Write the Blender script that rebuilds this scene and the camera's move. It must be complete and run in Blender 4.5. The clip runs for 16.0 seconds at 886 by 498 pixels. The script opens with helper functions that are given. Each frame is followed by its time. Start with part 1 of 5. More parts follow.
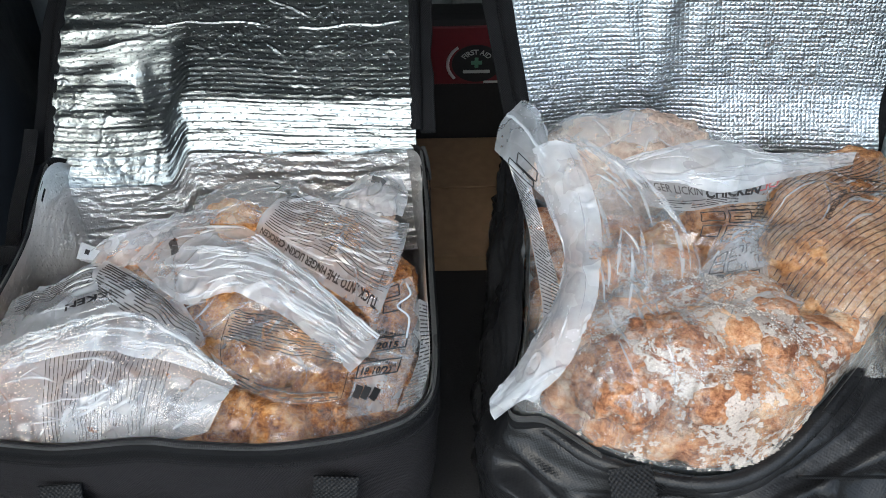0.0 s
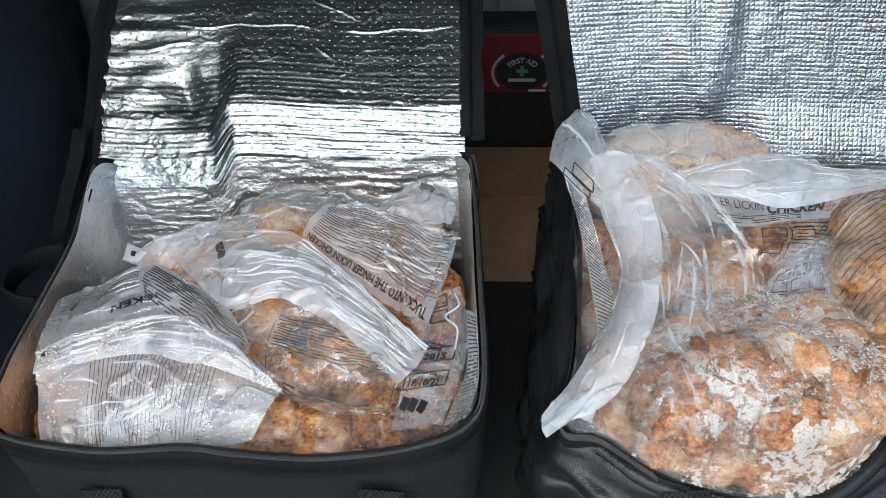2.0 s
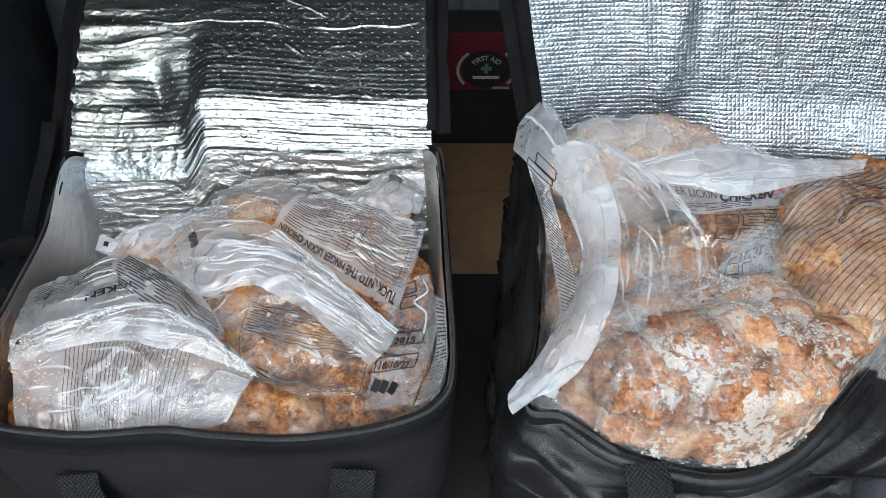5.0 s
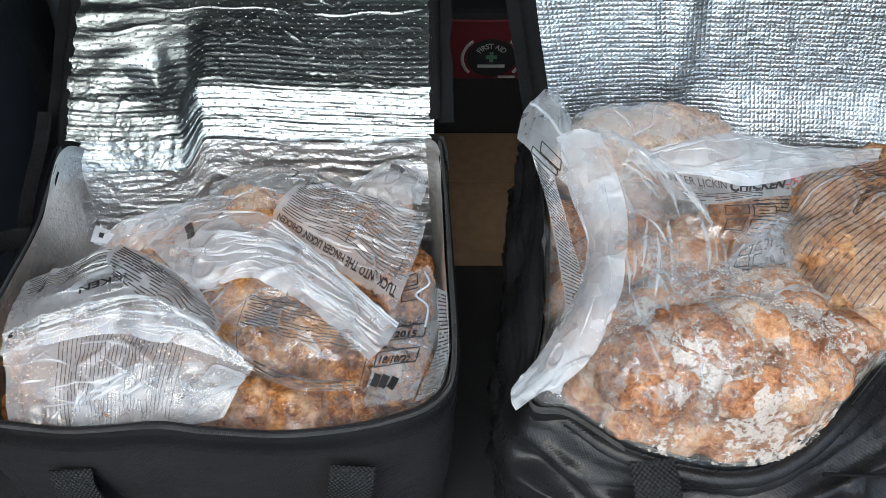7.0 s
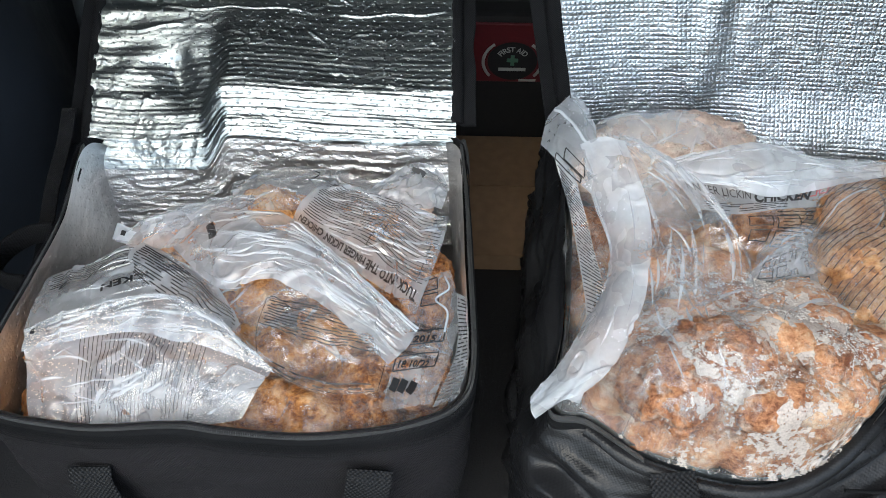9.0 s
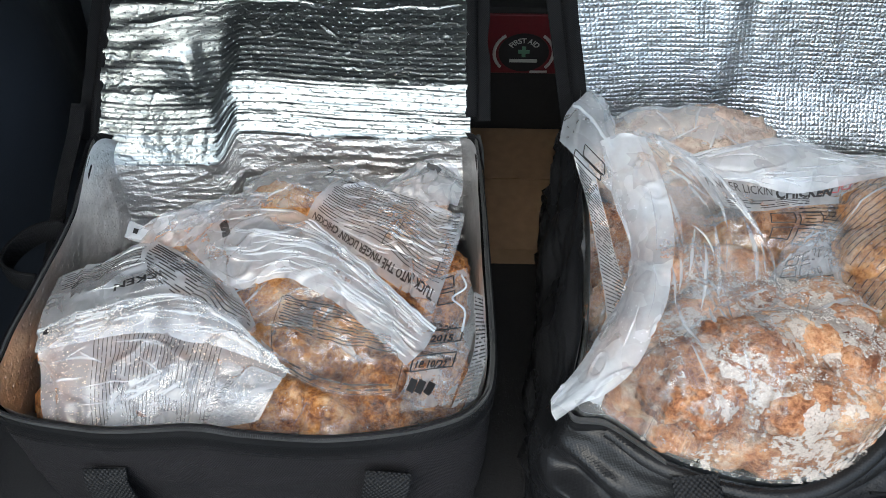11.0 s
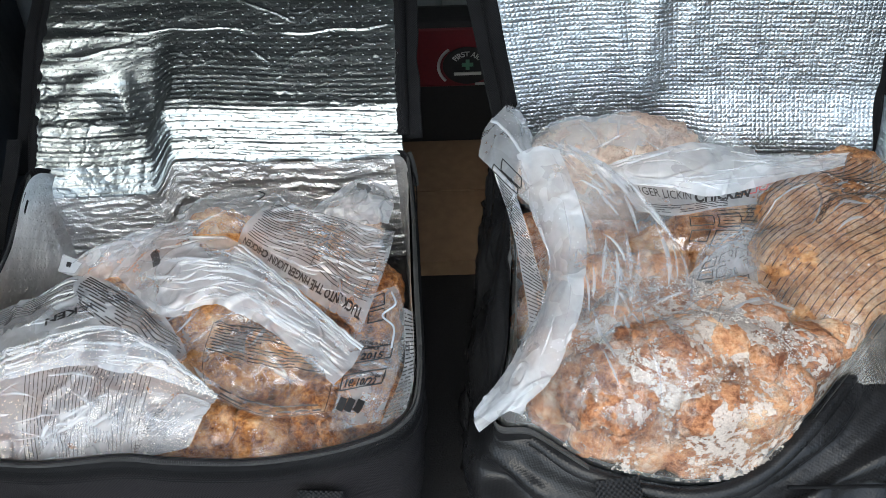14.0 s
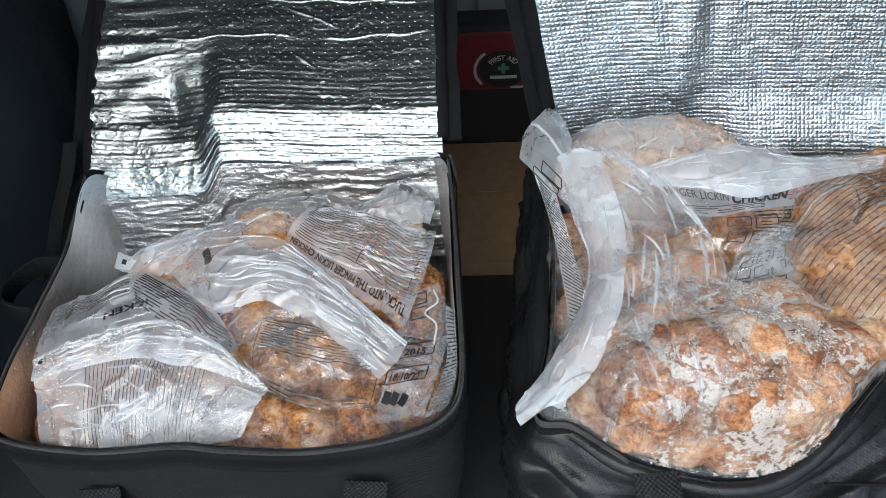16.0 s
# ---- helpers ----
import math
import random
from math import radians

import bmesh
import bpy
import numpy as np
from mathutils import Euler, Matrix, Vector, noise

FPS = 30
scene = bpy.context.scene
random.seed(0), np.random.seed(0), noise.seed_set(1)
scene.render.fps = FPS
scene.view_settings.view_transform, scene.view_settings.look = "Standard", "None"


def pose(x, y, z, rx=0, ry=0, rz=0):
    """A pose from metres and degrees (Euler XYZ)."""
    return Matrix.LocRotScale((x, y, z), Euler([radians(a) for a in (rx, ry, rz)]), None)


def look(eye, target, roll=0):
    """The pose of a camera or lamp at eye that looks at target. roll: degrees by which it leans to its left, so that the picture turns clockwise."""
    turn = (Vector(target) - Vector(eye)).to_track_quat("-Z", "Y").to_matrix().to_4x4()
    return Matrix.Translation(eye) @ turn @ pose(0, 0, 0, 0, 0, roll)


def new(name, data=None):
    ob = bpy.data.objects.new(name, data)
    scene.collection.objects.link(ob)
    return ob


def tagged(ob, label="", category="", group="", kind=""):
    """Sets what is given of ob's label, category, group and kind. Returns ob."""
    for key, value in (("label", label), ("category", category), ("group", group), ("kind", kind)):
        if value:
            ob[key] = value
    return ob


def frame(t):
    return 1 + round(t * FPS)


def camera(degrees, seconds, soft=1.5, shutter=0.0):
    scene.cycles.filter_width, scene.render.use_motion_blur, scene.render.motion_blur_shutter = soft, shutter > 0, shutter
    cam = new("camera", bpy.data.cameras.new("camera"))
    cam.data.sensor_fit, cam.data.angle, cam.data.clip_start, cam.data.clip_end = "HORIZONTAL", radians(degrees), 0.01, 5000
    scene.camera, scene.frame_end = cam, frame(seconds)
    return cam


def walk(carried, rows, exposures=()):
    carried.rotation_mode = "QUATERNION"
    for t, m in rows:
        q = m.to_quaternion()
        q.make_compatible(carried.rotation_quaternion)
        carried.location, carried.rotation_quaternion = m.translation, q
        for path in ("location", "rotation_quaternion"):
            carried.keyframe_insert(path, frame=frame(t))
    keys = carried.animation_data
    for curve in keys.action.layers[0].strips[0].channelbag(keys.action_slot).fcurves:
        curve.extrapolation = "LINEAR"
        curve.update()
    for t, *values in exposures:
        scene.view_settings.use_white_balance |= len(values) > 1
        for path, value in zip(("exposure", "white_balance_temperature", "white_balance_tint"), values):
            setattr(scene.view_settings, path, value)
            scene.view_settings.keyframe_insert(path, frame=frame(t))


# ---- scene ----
cam = camera(58.6, 16.0, 0.9)
PATH = [
    (0, (0.0193, 0.0020, 0.8873), (0.0185, 0.7059, 0.1770), -1.05),
    (0.5, (0.0220, 0.0107, 0.8707), (0.0231, 0.7111, 0.1569), -0.94),
    (1, (0.0112, 0.0123, 0.8784), (0.0111, 0.7167, 0.1686), -0.61),
    (1.5, (0.0048, 0.0183, 0.8882), (-0.0136, 0.7243, 0.1802), -1.03),
    (2, (-0.0024, 0.0146, 0.8755), (-0.0374, 0.7264, 0.1740), -1.57),
    (2.5, (0.0068, 0.0097, 0.8810), (-0.0292, 0.7195, 0.1775), -1.68),
    (3, (0.0062, -0.0076, 0.8905), (-0.0112, 0.7070, 0.1911), -0.85),
    (3.5, (-0.0002, -0.0151, 0.8839), (-0.0042, 0.7023, 0.1873), -0.13),
    (4, (-0.0050, -0.0166, 0.8846), (0.0033, 0.7008, 0.1879), 0.64),
    (6.5, (-0.0040, -0.0024, 0.8736), (0.0003, 0.7054, 0.1672), 0.08),
    (7, (-0.0000, -0.0000, 0.8700), (-0.0000, 0.7071, 0.1629), -0.00),
    (7.5, (0.0008, 0.0025, 0.8735), (0.0004, 0.7091, 0.1659), 0.13),
    (8, (-0.0017, 0.0031, 0.8699), (-0.0038, 0.7127, 0.1653), 0.27),
    (8.5, (-0.0060, 0.0027, 0.8764), (-0.0089, 0.7086, 0.1681), 0.46),
    (9, (-0.0085, 0.0048, 0.8717), (-0.0233, 0.7115, 0.1643), 0.36),
    (9.2, (-0.0148, 0.0111, 0.8677), (-0.0387, 0.7178, 0.1607), 0.26),
    (11.3, (-0.0218, 0.0183, 0.8734), (-0.0363, 0.7133, 0.1545), -0.05),
    (11.5, (-0.0161, 0.0175, 0.8758), (-0.0254, 0.7148, 0.1592), -0.11),
    (12, (-0.0014, 0.0211, 0.8830), (-0.0033, 0.7206, 0.1685), -0.31),
    (12.5, (0.0197, 0.0240, 0.8855), (0.0148, 0.7269, 0.1743), -1.20),
    (13, (0.0285, 0.0272, 0.8859), (0.0266, 0.7327, 0.1772), -1.48),
    (13.5, (0.0327, 0.0235, 0.8913), (0.0308, 0.7276, 0.1812), -1.80),
    (14, (0.0377, 0.0158, 0.8860), (0.0313, 0.7182, 0.1742), -2.08),
    (14.5, (0.0291, 0.0143, 0.8803), (0.0151, 0.7134, 0.1655), -2.39),
    (15, (0.0248, 0.0059, 0.8845), (0.0041, 0.7043, 0.1692), -2.76),
    (15.5, (0.0351, 0.0001, 0.8889), (-0.0014, 0.7033, 0.1788), -3.75),
    (16, (0.0247, -0.0008, 0.8992), (-0.0163, 0.7038, 0.1908), -3.84),
]
walk(cam, [(t, look(eye, target, roll)) for t, eye, target, roll in PATH])

# ---- light ----
world = bpy.data.worlds.new("overcast_sky")
scene.world = world
world.use_nodes = True
wn = world.node_tree.nodes
sky = wn.new("ShaderNodeTexSky")
sky.sky_type, sky.sun_disc = "NISHITA", False
sky.sun_elevation, sky.sun_rotation = radians(55), radians(196)
sky.air_density, sky.dust_density = 1.0, 3.0
haze = wn.new("ShaderNodeMix")
haze.data_type, haze.blend_type = "RGBA", "MULTIPLY"
haze.inputs["Factor"].default_value = 1.0
haze.inputs["B"].default_value = (0.90, 1.0, 1.02, 1)
world.node_tree.links.new(sky.outputs[0], haze.inputs["A"])
world.node_tree.links.new(haze.outputs["Result"], wn["Background"].inputs[0])
wn["Background"].inputs[1].default_value = 0.15
sun_lamp = bpy.data.lights.new("sun", "SUN")
sun_lamp.energy, sun_lamp.angle, sun_lamp.color = 1.05, radians(105), (0.94, 1.0, 0.99)
sun = new("sun", sun_lamp)
sun.matrix_world = look((-0.7, -1.9, 3.9), (0.0, 0.5, 0.3))
scene.view_settings.exposure = 1.30


# ---- materials ----
def mat(name):
    m = bpy.data.materials.new(name)
    m.use_nodes = True
    return m, m.node_tree.nodes, m.node_tree.links, m.node_tree.nodes["Principled BSDF"]


def coords(n, l, scale, uv=False):
    tc, mp = n.new("ShaderNodeTexCoord"), n.new("ShaderNodeMapping")
    l.new(tc.outputs["UV" if uv else "Object"], mp.inputs[0])
    mp.inputs["Scale"].default_value = scale if isinstance(scale, tuple) else (scale,) * 3
    return mp.outputs[0]


def noise_tex(n, l, vec, scale, detail=4.0, rough=0.55):
    t = n.new("ShaderNodeTexNoise")
    l.new(vec, t.inputs["Vector"])
    t.inputs["Scale"].default_value, t.inputs["Detail"].default_value, t.inputs["Roughness"].default_value = scale, detail, rough
    return t.outputs[0]


def ramp(n, l, fac, stops):
    r = n.new("ShaderNodeValToRGB")
    l.new(fac, r.inputs[0])
    e = r.color_ramp.elements
    while len(e) < len(stops):
        e.new(0.5)
    for el, (p, c) in zip(e, stops):
        el.position, el.color = p, (*c, 1) if len(c) == 3 else (c[0], c[0], c[0], 1)
    return r.outputs[0]


def maths(n, l, op, a, b=0.0, c=None):
    t = n.new("ShaderNodeMath")
    t.operation = op
    for i, v in enumerate((a, b, c)):
        if v is None:
            continue
        if isinstance(v, (int, float)):
            t.inputs[i].default_value = v
        else:
            l.new(v, t.inputs[i])
    return t.outputs[0]


def bump(n, l, height, strength, dist, after=None):
    b = n.new("ShaderNodeBump")
    l.new(height, b.inputs["Height"])
    b.inputs["Strength"].default_value, b.inputs["Distance"].default_value = strength, dist
    if after is not None:
        l.new(after, b.inputs["Normal"])
    return b.outputs[0]


def plain(name, dark, light, rough, scale=40.0, bump_d=0.0004, metal=0.0, spec=0.5):
    m, n, l, p = mat(name)
    v = coords(n, l, 1.0)
    a = noise_tex(n, l, v, scale)
    b = noise_tex(n, l, v, scale / 9)
    l.new(ramp(n, l, maths(n, l, "MULTIPLY_ADD", a, 0.5, maths(n, l, "MULTIPLY", b, 0.5)), [(0.3, dark), (0.7, light)]), p.inputs["Base Color"])
    l.new(maths(n, l, "MULTIPLY_ADD", b, 0.25, rough - 0.12), p.inputs["Roughness"])
    p.inputs["Metallic"].default_value = metal
    p.inputs["Specular IOR Level"].default_value = spec
    l.new(bump(n, l, a, 0.6, bump_d), p.inputs["Normal"])
    return m


def weave_height(n, l, vec, pitch):
    sep = n.new("ShaderNodeSeparateXYZ")
    l.new(vec, sep.inputs[0])
    u = maths(n, l, "SINE", maths(n, l, "MULTIPLY", sep.outputs[0], 6.283 / pitch))
    w = maths(n, l, "SINE", maths(n, l, "MULTIPLY", sep.outputs[1], 6.283 / pitch))
    return maths(n, l, "MULTIPLY", u, w)


def fabric(name, dark, light, rough, pitch, depth, spec=0.4, creases=0.0, show=0.3):
    """A woven cloth; its UV map is in metres."""
    m, n, l, p = mat(name)
    v = coords(n, l, 1.0, uv=True)
    h = weave_height(n, l, v, pitch)
    o = coords(n, l, 1.0)
    big = noise_tex(n, l, o, 14.0, 5.0)
    l.new(ramp(n, l, maths(n, l, "MULTIPLY_ADD", h, show, big), [(0.3, dark), (0.72, light)]), p.inputs["Base Color"])
    l.new(maths(n, l, "MULTIPLY_ADD", big, 0.3, rough - 0.15), p.inputs["Roughness"])
    p.inputs["Specular IOR Level"].default_value = spec
    nrm = bump(n, l, h, 0.7, depth)
    if creases:
        c = noise_tex(n, l, o, 26.0, 5.0, 0.65)
        nrm = bump(n, l, c, 0.8, creases, nrm)
    l.new(nrm, p.inputs["Normal"])
    return m


def foil(name, pitch, depth, stagger, rough, wrinkle, dull, shine):
    """Embossed aluminium film; its UV map is in metres."""
    m, n, l, p = mat(name)
    v = coords(n, l, 1.0, uv=True)
    o = coords(n, l, 1.0)
    sep = n.new("ShaderNodeSeparateXYZ")
    l.new(v, sep.inputs[0])
    gu, gv = maths(n, l, "DIVIDE", sep.outputs[0], pitch), maths(n, l, "DIVIDE", sep.outputs[1], pitch * (0.5 if stagger else 1.0))
    if stagger:
        row = maths(n, l, "FLOOR", gv)
        gu = maths(n, l, "ADD", gu, maths(n, l, "MULTIPLY", row, 0.5))
    else:
        gu = maths(n, l, "MULTIPLY_ADD", noise_tex(n, l, o, 28.0, 3.0), 0.55, gu)
        gv = maths(n, l, "MULTIPLY_ADD", noise_tex(n, l, coords(n, l, (1.0, 1.0, 1.3)), 31.0, 3.0), 0.55, gv)
    fu = maths(n, l, "SUBTRACT", maths(n, l, "FRACT", gu), 0.5)
    fv = maths(n, l, "MULTIPLY", maths(n, l, "SUBTRACT", maths(n, l, "FRACT", gv), 0.5), 0.5 if stagger else 1.0)
    if stagger:
        d = maths(n, l, "SQRT", maths(n, l, "ADD", maths(n, l, "MULTIPLY", fu, fu), maths(n, l, "MULTIPLY", fv, fv)))
        h = ramp(n, l, d, [(0.0, (1.0,)), (0.05, (0.9,)), (0.105, (0.0,))])
    else:
        h = maths(n, l, "SUBTRACT", 1.0, maths(n, l, "MULTIPLY", 2.0, maths(n, l, "MAXIMUM", maths(n, l, "ABSOLUTE", fu), maths(n, l, "ABSOLUTE", fv))))
    fine = noise_tex(n, l, coords(n, l, (34.0, 110.0, 1.0), uv=True), 1.0, 5.0, 0.62)
    wide = noise_tex(n, l, o, 22.0, 5.0, 0.65)
    l.new(ramp(n, l, fine, [(0.3, dull), (0.7, shine)]), p.inputs["Base Color"])
    p.inputs["Metallic"].default_value = 1.0
    l.new(maths(n, l, "MULTIPLY_ADD", wide, 0.16, rough), p.inputs["Roughness"])
    nrm = bump(n, l, wide, 0.7, wrinkle * 2)
    nrm = bump(n, l, fine, 0.6, wrinkle, nrm)
    l.new(bump(n, l, h, 1.0, depth, nrm), p.inputs["Normal"])
    return m


def film_material(name, milk, spread, frost=0.0, rough=0.16, tint=(0.84, 0.88, 0.93), facet_glare=0.9, shine=0.085, heart=None):
    """Thin clear polythene: see-through, cloudy in patches, with painted facet reflections, a gloss and, on request,
    white ice crystals.
    """
    m, n, l, p = mat(name)
    o = coords(n, l, 1.0)
    patch = noise_tex(n, l, o, 24.0, 5.0, 0.6)
    fine = noise_tex(n, l, o, 160.0, 3.0)
    clear, cloud, thru = n.new("ShaderNodeBsdfTransparent"), n.new("ShaderNodeBsdfDiffuse"), n.new("ShaderNodeBsdfTranslucent")
    clear.inputs[0].default_value = (0.97, 0.97, 0.97, 1)
    cloud.inputs[0].default_value = thru.inputs[0].default_value = (*tint, 1)
    both, body, top = n.new("ShaderNodeMixShader"), n.new("ShaderNodeMixShader"), n.new("ShaderNodeMixShader")
    both.inputs[0].default_value = 0.45
    l.new(cloud.outputs[0], both.inputs[1])
    l.new(thru.outputs[0], both.inputs[2])
    # Angular paler cells paint in the sky's reflections off crumpled facets.
    cells = n.new("ShaderNodeTexVoronoi")
    bent = n.new("ShaderNodeVectorMath")
    bent.operation = "ADD"
    l.new(o, bent.inputs[0])
    sway = n.new("ShaderNodeVectorMath")
    sway.operation = "SCALE"
    wob = n.new("ShaderNodeTexNoise")
    wob.inputs["Scale"].default_value = 30.0
    l.new(o, wob.inputs["Vector"])
    l.new(wob.outputs["Color"], sway.inputs[0])
    sway.inputs["Scale"].default_value = 0.05
    l.new(sway.outputs[0], bent.inputs[1])
    l.new(bent.outputs[0], cells.inputs["Vector"])
    cells.inputs["Scale"].default_value = 55.0
    tone = n.new("ShaderNodeSeparateColor")
    l.new(cells.outputs["Color"], tone.inputs[0])
    fac = maths(n, l, "MULTIPLY_ADD", maths(n, l, "SUBTRACT", patch, 0.5), spread * 3, milk)
    fac = maths(n, l, "MULTIPLY_ADD", maths(n, l, "SUBTRACT", tone.outputs[0], 0.5), spread * facet_glare, fac)
    if frost:
        vor = n.new("ShaderNodeTexVoronoi")
        l.new(o, vor.inputs["Vector"])
        vor.inputs["Scale"].default_value = 520.0
        edge = noise_tex(n, l, o, 150.0, 4.0, 0.7)
        where = maths(n, l, "MULTIPLY_ADD", edge, 0.42, maths(n, l, "MULTIPLY", noise_tex(n, l, coords(n, l, 1.0), 13.0, 7.0, 0.68), 0.58))
        if heart is not None:
            far = n.new("ShaderNodeVectorMath")
            far.operation = "DISTANCE"
            l.new(o, far.inputs[0])
            far.inputs[1].default_value = heart
            where = maths(n, l, "ADD", where, maths(n, l, "MULTIPLY_ADD", far.outputs["Value"], -0.62, 0.062))
        dense = ramp(n, l, where, [(0.505, (0.0,)), (0.532, (1.0,))])
        grain = maths(n, l, "MULTIPLY", dense, ramp(n, l, vor.outputs["Distance"], [(0.3, (1.0,)), (0.9, (0.7,))]))
        fac = maths(n, l, "MULTIPLY_ADD", grain, frost, fac)
    # Condensation: small drops, thicker here and thinner there.
    bead = n.new("ShaderNodeTexVoronoi")
    l.new(o, bead.inputs["Vector"])
    bead.inputs["Scale"].default_value = 210.0
    wet = ramp(n, l, noise_tex(n, l, o, 17.0, 3.0), [(0.52, (0.0,)), (0.66, (1.0,))])
    dots = ramp(n, l, bead.outputs["Distance"], [(0.13, (1.0,)), (0.20, (0.0,))])
    fac = maths(n, l, "MULTIPLY_ADD", maths(n, l, "MULTIPLY", dots, wet), 0.3, fac)
    fac = maths(n, l, "MINIMUM", maths(n, l, "MAXIMUM", fac, 0.02), 0.95)
    l.new(fac, body.inputs[0])
    l.new(clear.outputs[0], body.inputs[1])
    l.new(both.outputs[0], body.inputs[2])
    gloss, fres = n.new("ShaderNodeBsdfGlossy"), n.new("ShaderNodeLayerWeight")
    gloss.inputs["Roughness"].default_value = rough
    fres.inputs["Blend"].default_value = 0.5
    nrm = bump(n, l, patch, 0.5, 0.0012)
    nrm = bump(n, l, fine, 0.3, 0.0002, nrm)
    for s in (gloss, fres, cloud):
        l.new(nrm, s.inputs["Normal"])
    l.new(maths(n, l, "MULTIPLY_ADD", maths(n, l, "POWER", fres.outputs["Facing"], 2.6), 0.6 if shine > 0.05 else 0.4, shine), top.inputs[0])
    l.new(body.outputs[0], top.inputs[1])
    l.new(gloss.outputs[0], top.inputs[2])
    l.new(top.outputs[0], n["Material Output"].inputs[0])
    return m


def chicken_material(name, stops, pale):
    m, n, l, p = mat(name)
    o = coords(n, l, 1.0)
    a, b = noise_tex(n, l, o, 45.0, 6.0, 0.65), noise_tex(n, l, o, 170.0, 6.0, 0.75)
    info = n.new("ShaderNodeObjectInfo")
    mix = maths(n, l, "ADD", maths(n, l, "MULTIPLY_ADD", b, 0.62, maths(n, l, "MULTIPLY", a, 0.44)), maths(n, l, "MULTIPLY_ADD", info.outputs["Random"], 0.12, -0.09))
    col = ramp(n, l, mix, stops)
    flour = ramp(n, l, noise_tex(n, l, o, 48.0, 7.0, 0.75), [(0.5, (0.0,)), (0.62, (1.0,))])
    mc = n.new("ShaderNodeMix")
    mc.data_type = "RGBA"
    l.new(maths(n, l, "MULTIPLY", flour, pale), mc.inputs["Factor"])
    l.new(col, mc.inputs["A"])
    mc.inputs["B"].default_value = (0.78, 0.71, 0.61, 1)
    l.new(mc.outputs["Result"], p.inputs["Base Color"])
    p.inputs["Roughness"].default_value = 0.55
    p.inputs["Specular IOR Level"].default_value = 0.25
    p.inputs["Subsurface Weight"].default_value = 0.0
    l.new(bump(n, l, b, 1.0, 0.0055, bump(n, l, a, 0.7, 0.008)), p.inputs["Normal"])
    return m


def ink_material(name, colour, through_fac):
    m, n, l, p = mat(name)
    p.inputs["Base Color"].default_value = (*colour, 1)
    p.inputs["Roughness"].default_value = 0.45
    fade = noise_tex(n, l, coords(n, l, 1.0), 300.0, 3.0)
    l.new(maths(n, l, "MULTIPLY_ADD", fade, -0.5, 1.25 - through_fac), p.inputs["Alpha"])
    return m


M_NYLON = fabric("grey_nylon", (0.0045, 0.0038, 0.0045), (0.0128, 0.0106, 0.0126), 0.70, 0.0026, 0.0009, 0.3, creases=0.0035, show=0.75)
M_PVC = fabric("black_woven_plastic", (0.007, 0.007, 0.0075), (0.018, 0.018, 0.019), 0.29, 0.0034, 0.00007, 0.22, 0.0030, 0.12)
M_WEB = fabric("black_webbing", (0.005, 0.005, 0.0055), (0.017, 0.017, 0.018), 0.65, 0.0042, 0.0012, 0.2)
M_TAPE = fabric("black_zip_tape", (0.004, 0.004, 0.0045), (0.012, 0.012, 0.013), 0.65, 0.0022, 0.0006, 0.14)
M_TEETH = plain("black_zip_teeth", (0.03, 0.03, 0.03), (0.08, 0.08, 0.08), 0.3)
# One foil, two copies: lid darkened against sky glare, lining lightened against shade.
M_FOIL_L_DIM = foil("dotted_foil_dimmed", 0.0135, 0.0005, True, 0.23, 0.0015, (0.25, 0.275, 0.28), (0.41, 0.45, 0.455))
M_LINING_LIT = foil("dotted_foil_lit", 0.0135, 0.0007, True, 0.32, 0.0035, (0.76, 0.75, 0.74), (0.93, 0.92, 0.91))
M_FOIL_R = foil("waffle_foil", 0.0054, 0.00070, False, 0.29, 0.0030, (0.55, 0.60, 0.645), (0.72, 0.78, 0.83))
M_FILM = film_material("clear_film", 0.06, 0.08, rough=0.07, facet_glare=1.2)
M_MILK = film_material("cloudy_film", 0.36, 0.17, rough=0.08, facet_glare=1.0, shine=0.06)
M_FROST = film_material("frosted_film", 0.10, 0.08, 0.80, rough=0.25, tint=(0.74, 0.68, 0.62), shine=0.02, heart=(0.055, -0.025, 0.13))
M_TIGHT = film_material("tight_printed_film", 0.17, 0.10, tint=(0.92, 0.86, 0.79), facet_glare=1.0, shine=0.03)
M_LOOSE = film_material("loose_clear_film", 0.08, 0.10, rough=0.1, facet_glare=1.0, shine=0.04)
M_NECK = film_material("gathered_film", 0.24, 0.14, rough=0.09, facet_glare=0.8, shine=0.045)
M_FLAP = film_material("matte_white_film", 0.44, 0.20, rough=0.22, facet_glare=1.1, shine=0.035)
M_HAZE = film_material("hazy_film", 0.38, 0.14, rough=0.08, tint=(0.78, 0.84, 0.91), facet_glare=0.7, shine=0.06)
M_ZIPLOCK = film_material("film_zip_strip", 0.62, 0.08)
# Milky film of the painted fold highlights; the flap's seal ridge shares it.
M_GLINT_SEAL = film_material("film_glint", 0.30, 0.10, rough=0.1)
M_PRINTED = film_material("printed_film", 0.34, 0.12, rough=0.08)
GOLD = [(0.38, (0.07, 0.020, 0.007)), (0.47, (0.31, 0.105, 0.030)), (0.55, (0.62, 0.26, 0.075)), (0.65, (0.80, 0.50, 0.25))]
PINK = [(0.37, (0.22, 0.078, 0.038)), (0.46, (0.52, 0.22, 0.105)), (0.54, (0.68, 0.34, 0.17)), (0.65, (0.80, 0.57, 0.37))]
PEACH = [(0.36, (0.20, 0.07, 0.024)), (0.46, (0.50, 0.215, 0.085)), (0.54, (0.64, 0.33, 0.145)), (0.65, (0.76, 0.52, 0.31))]
M_GOLD = chicken_material("golden_breading", GOLD, 0.25)
M_BRED = chicken_material("floury_breading", PINK, 0.5)
M_PEACH = chicken_material("peach_breading", PEACH, 0.25)
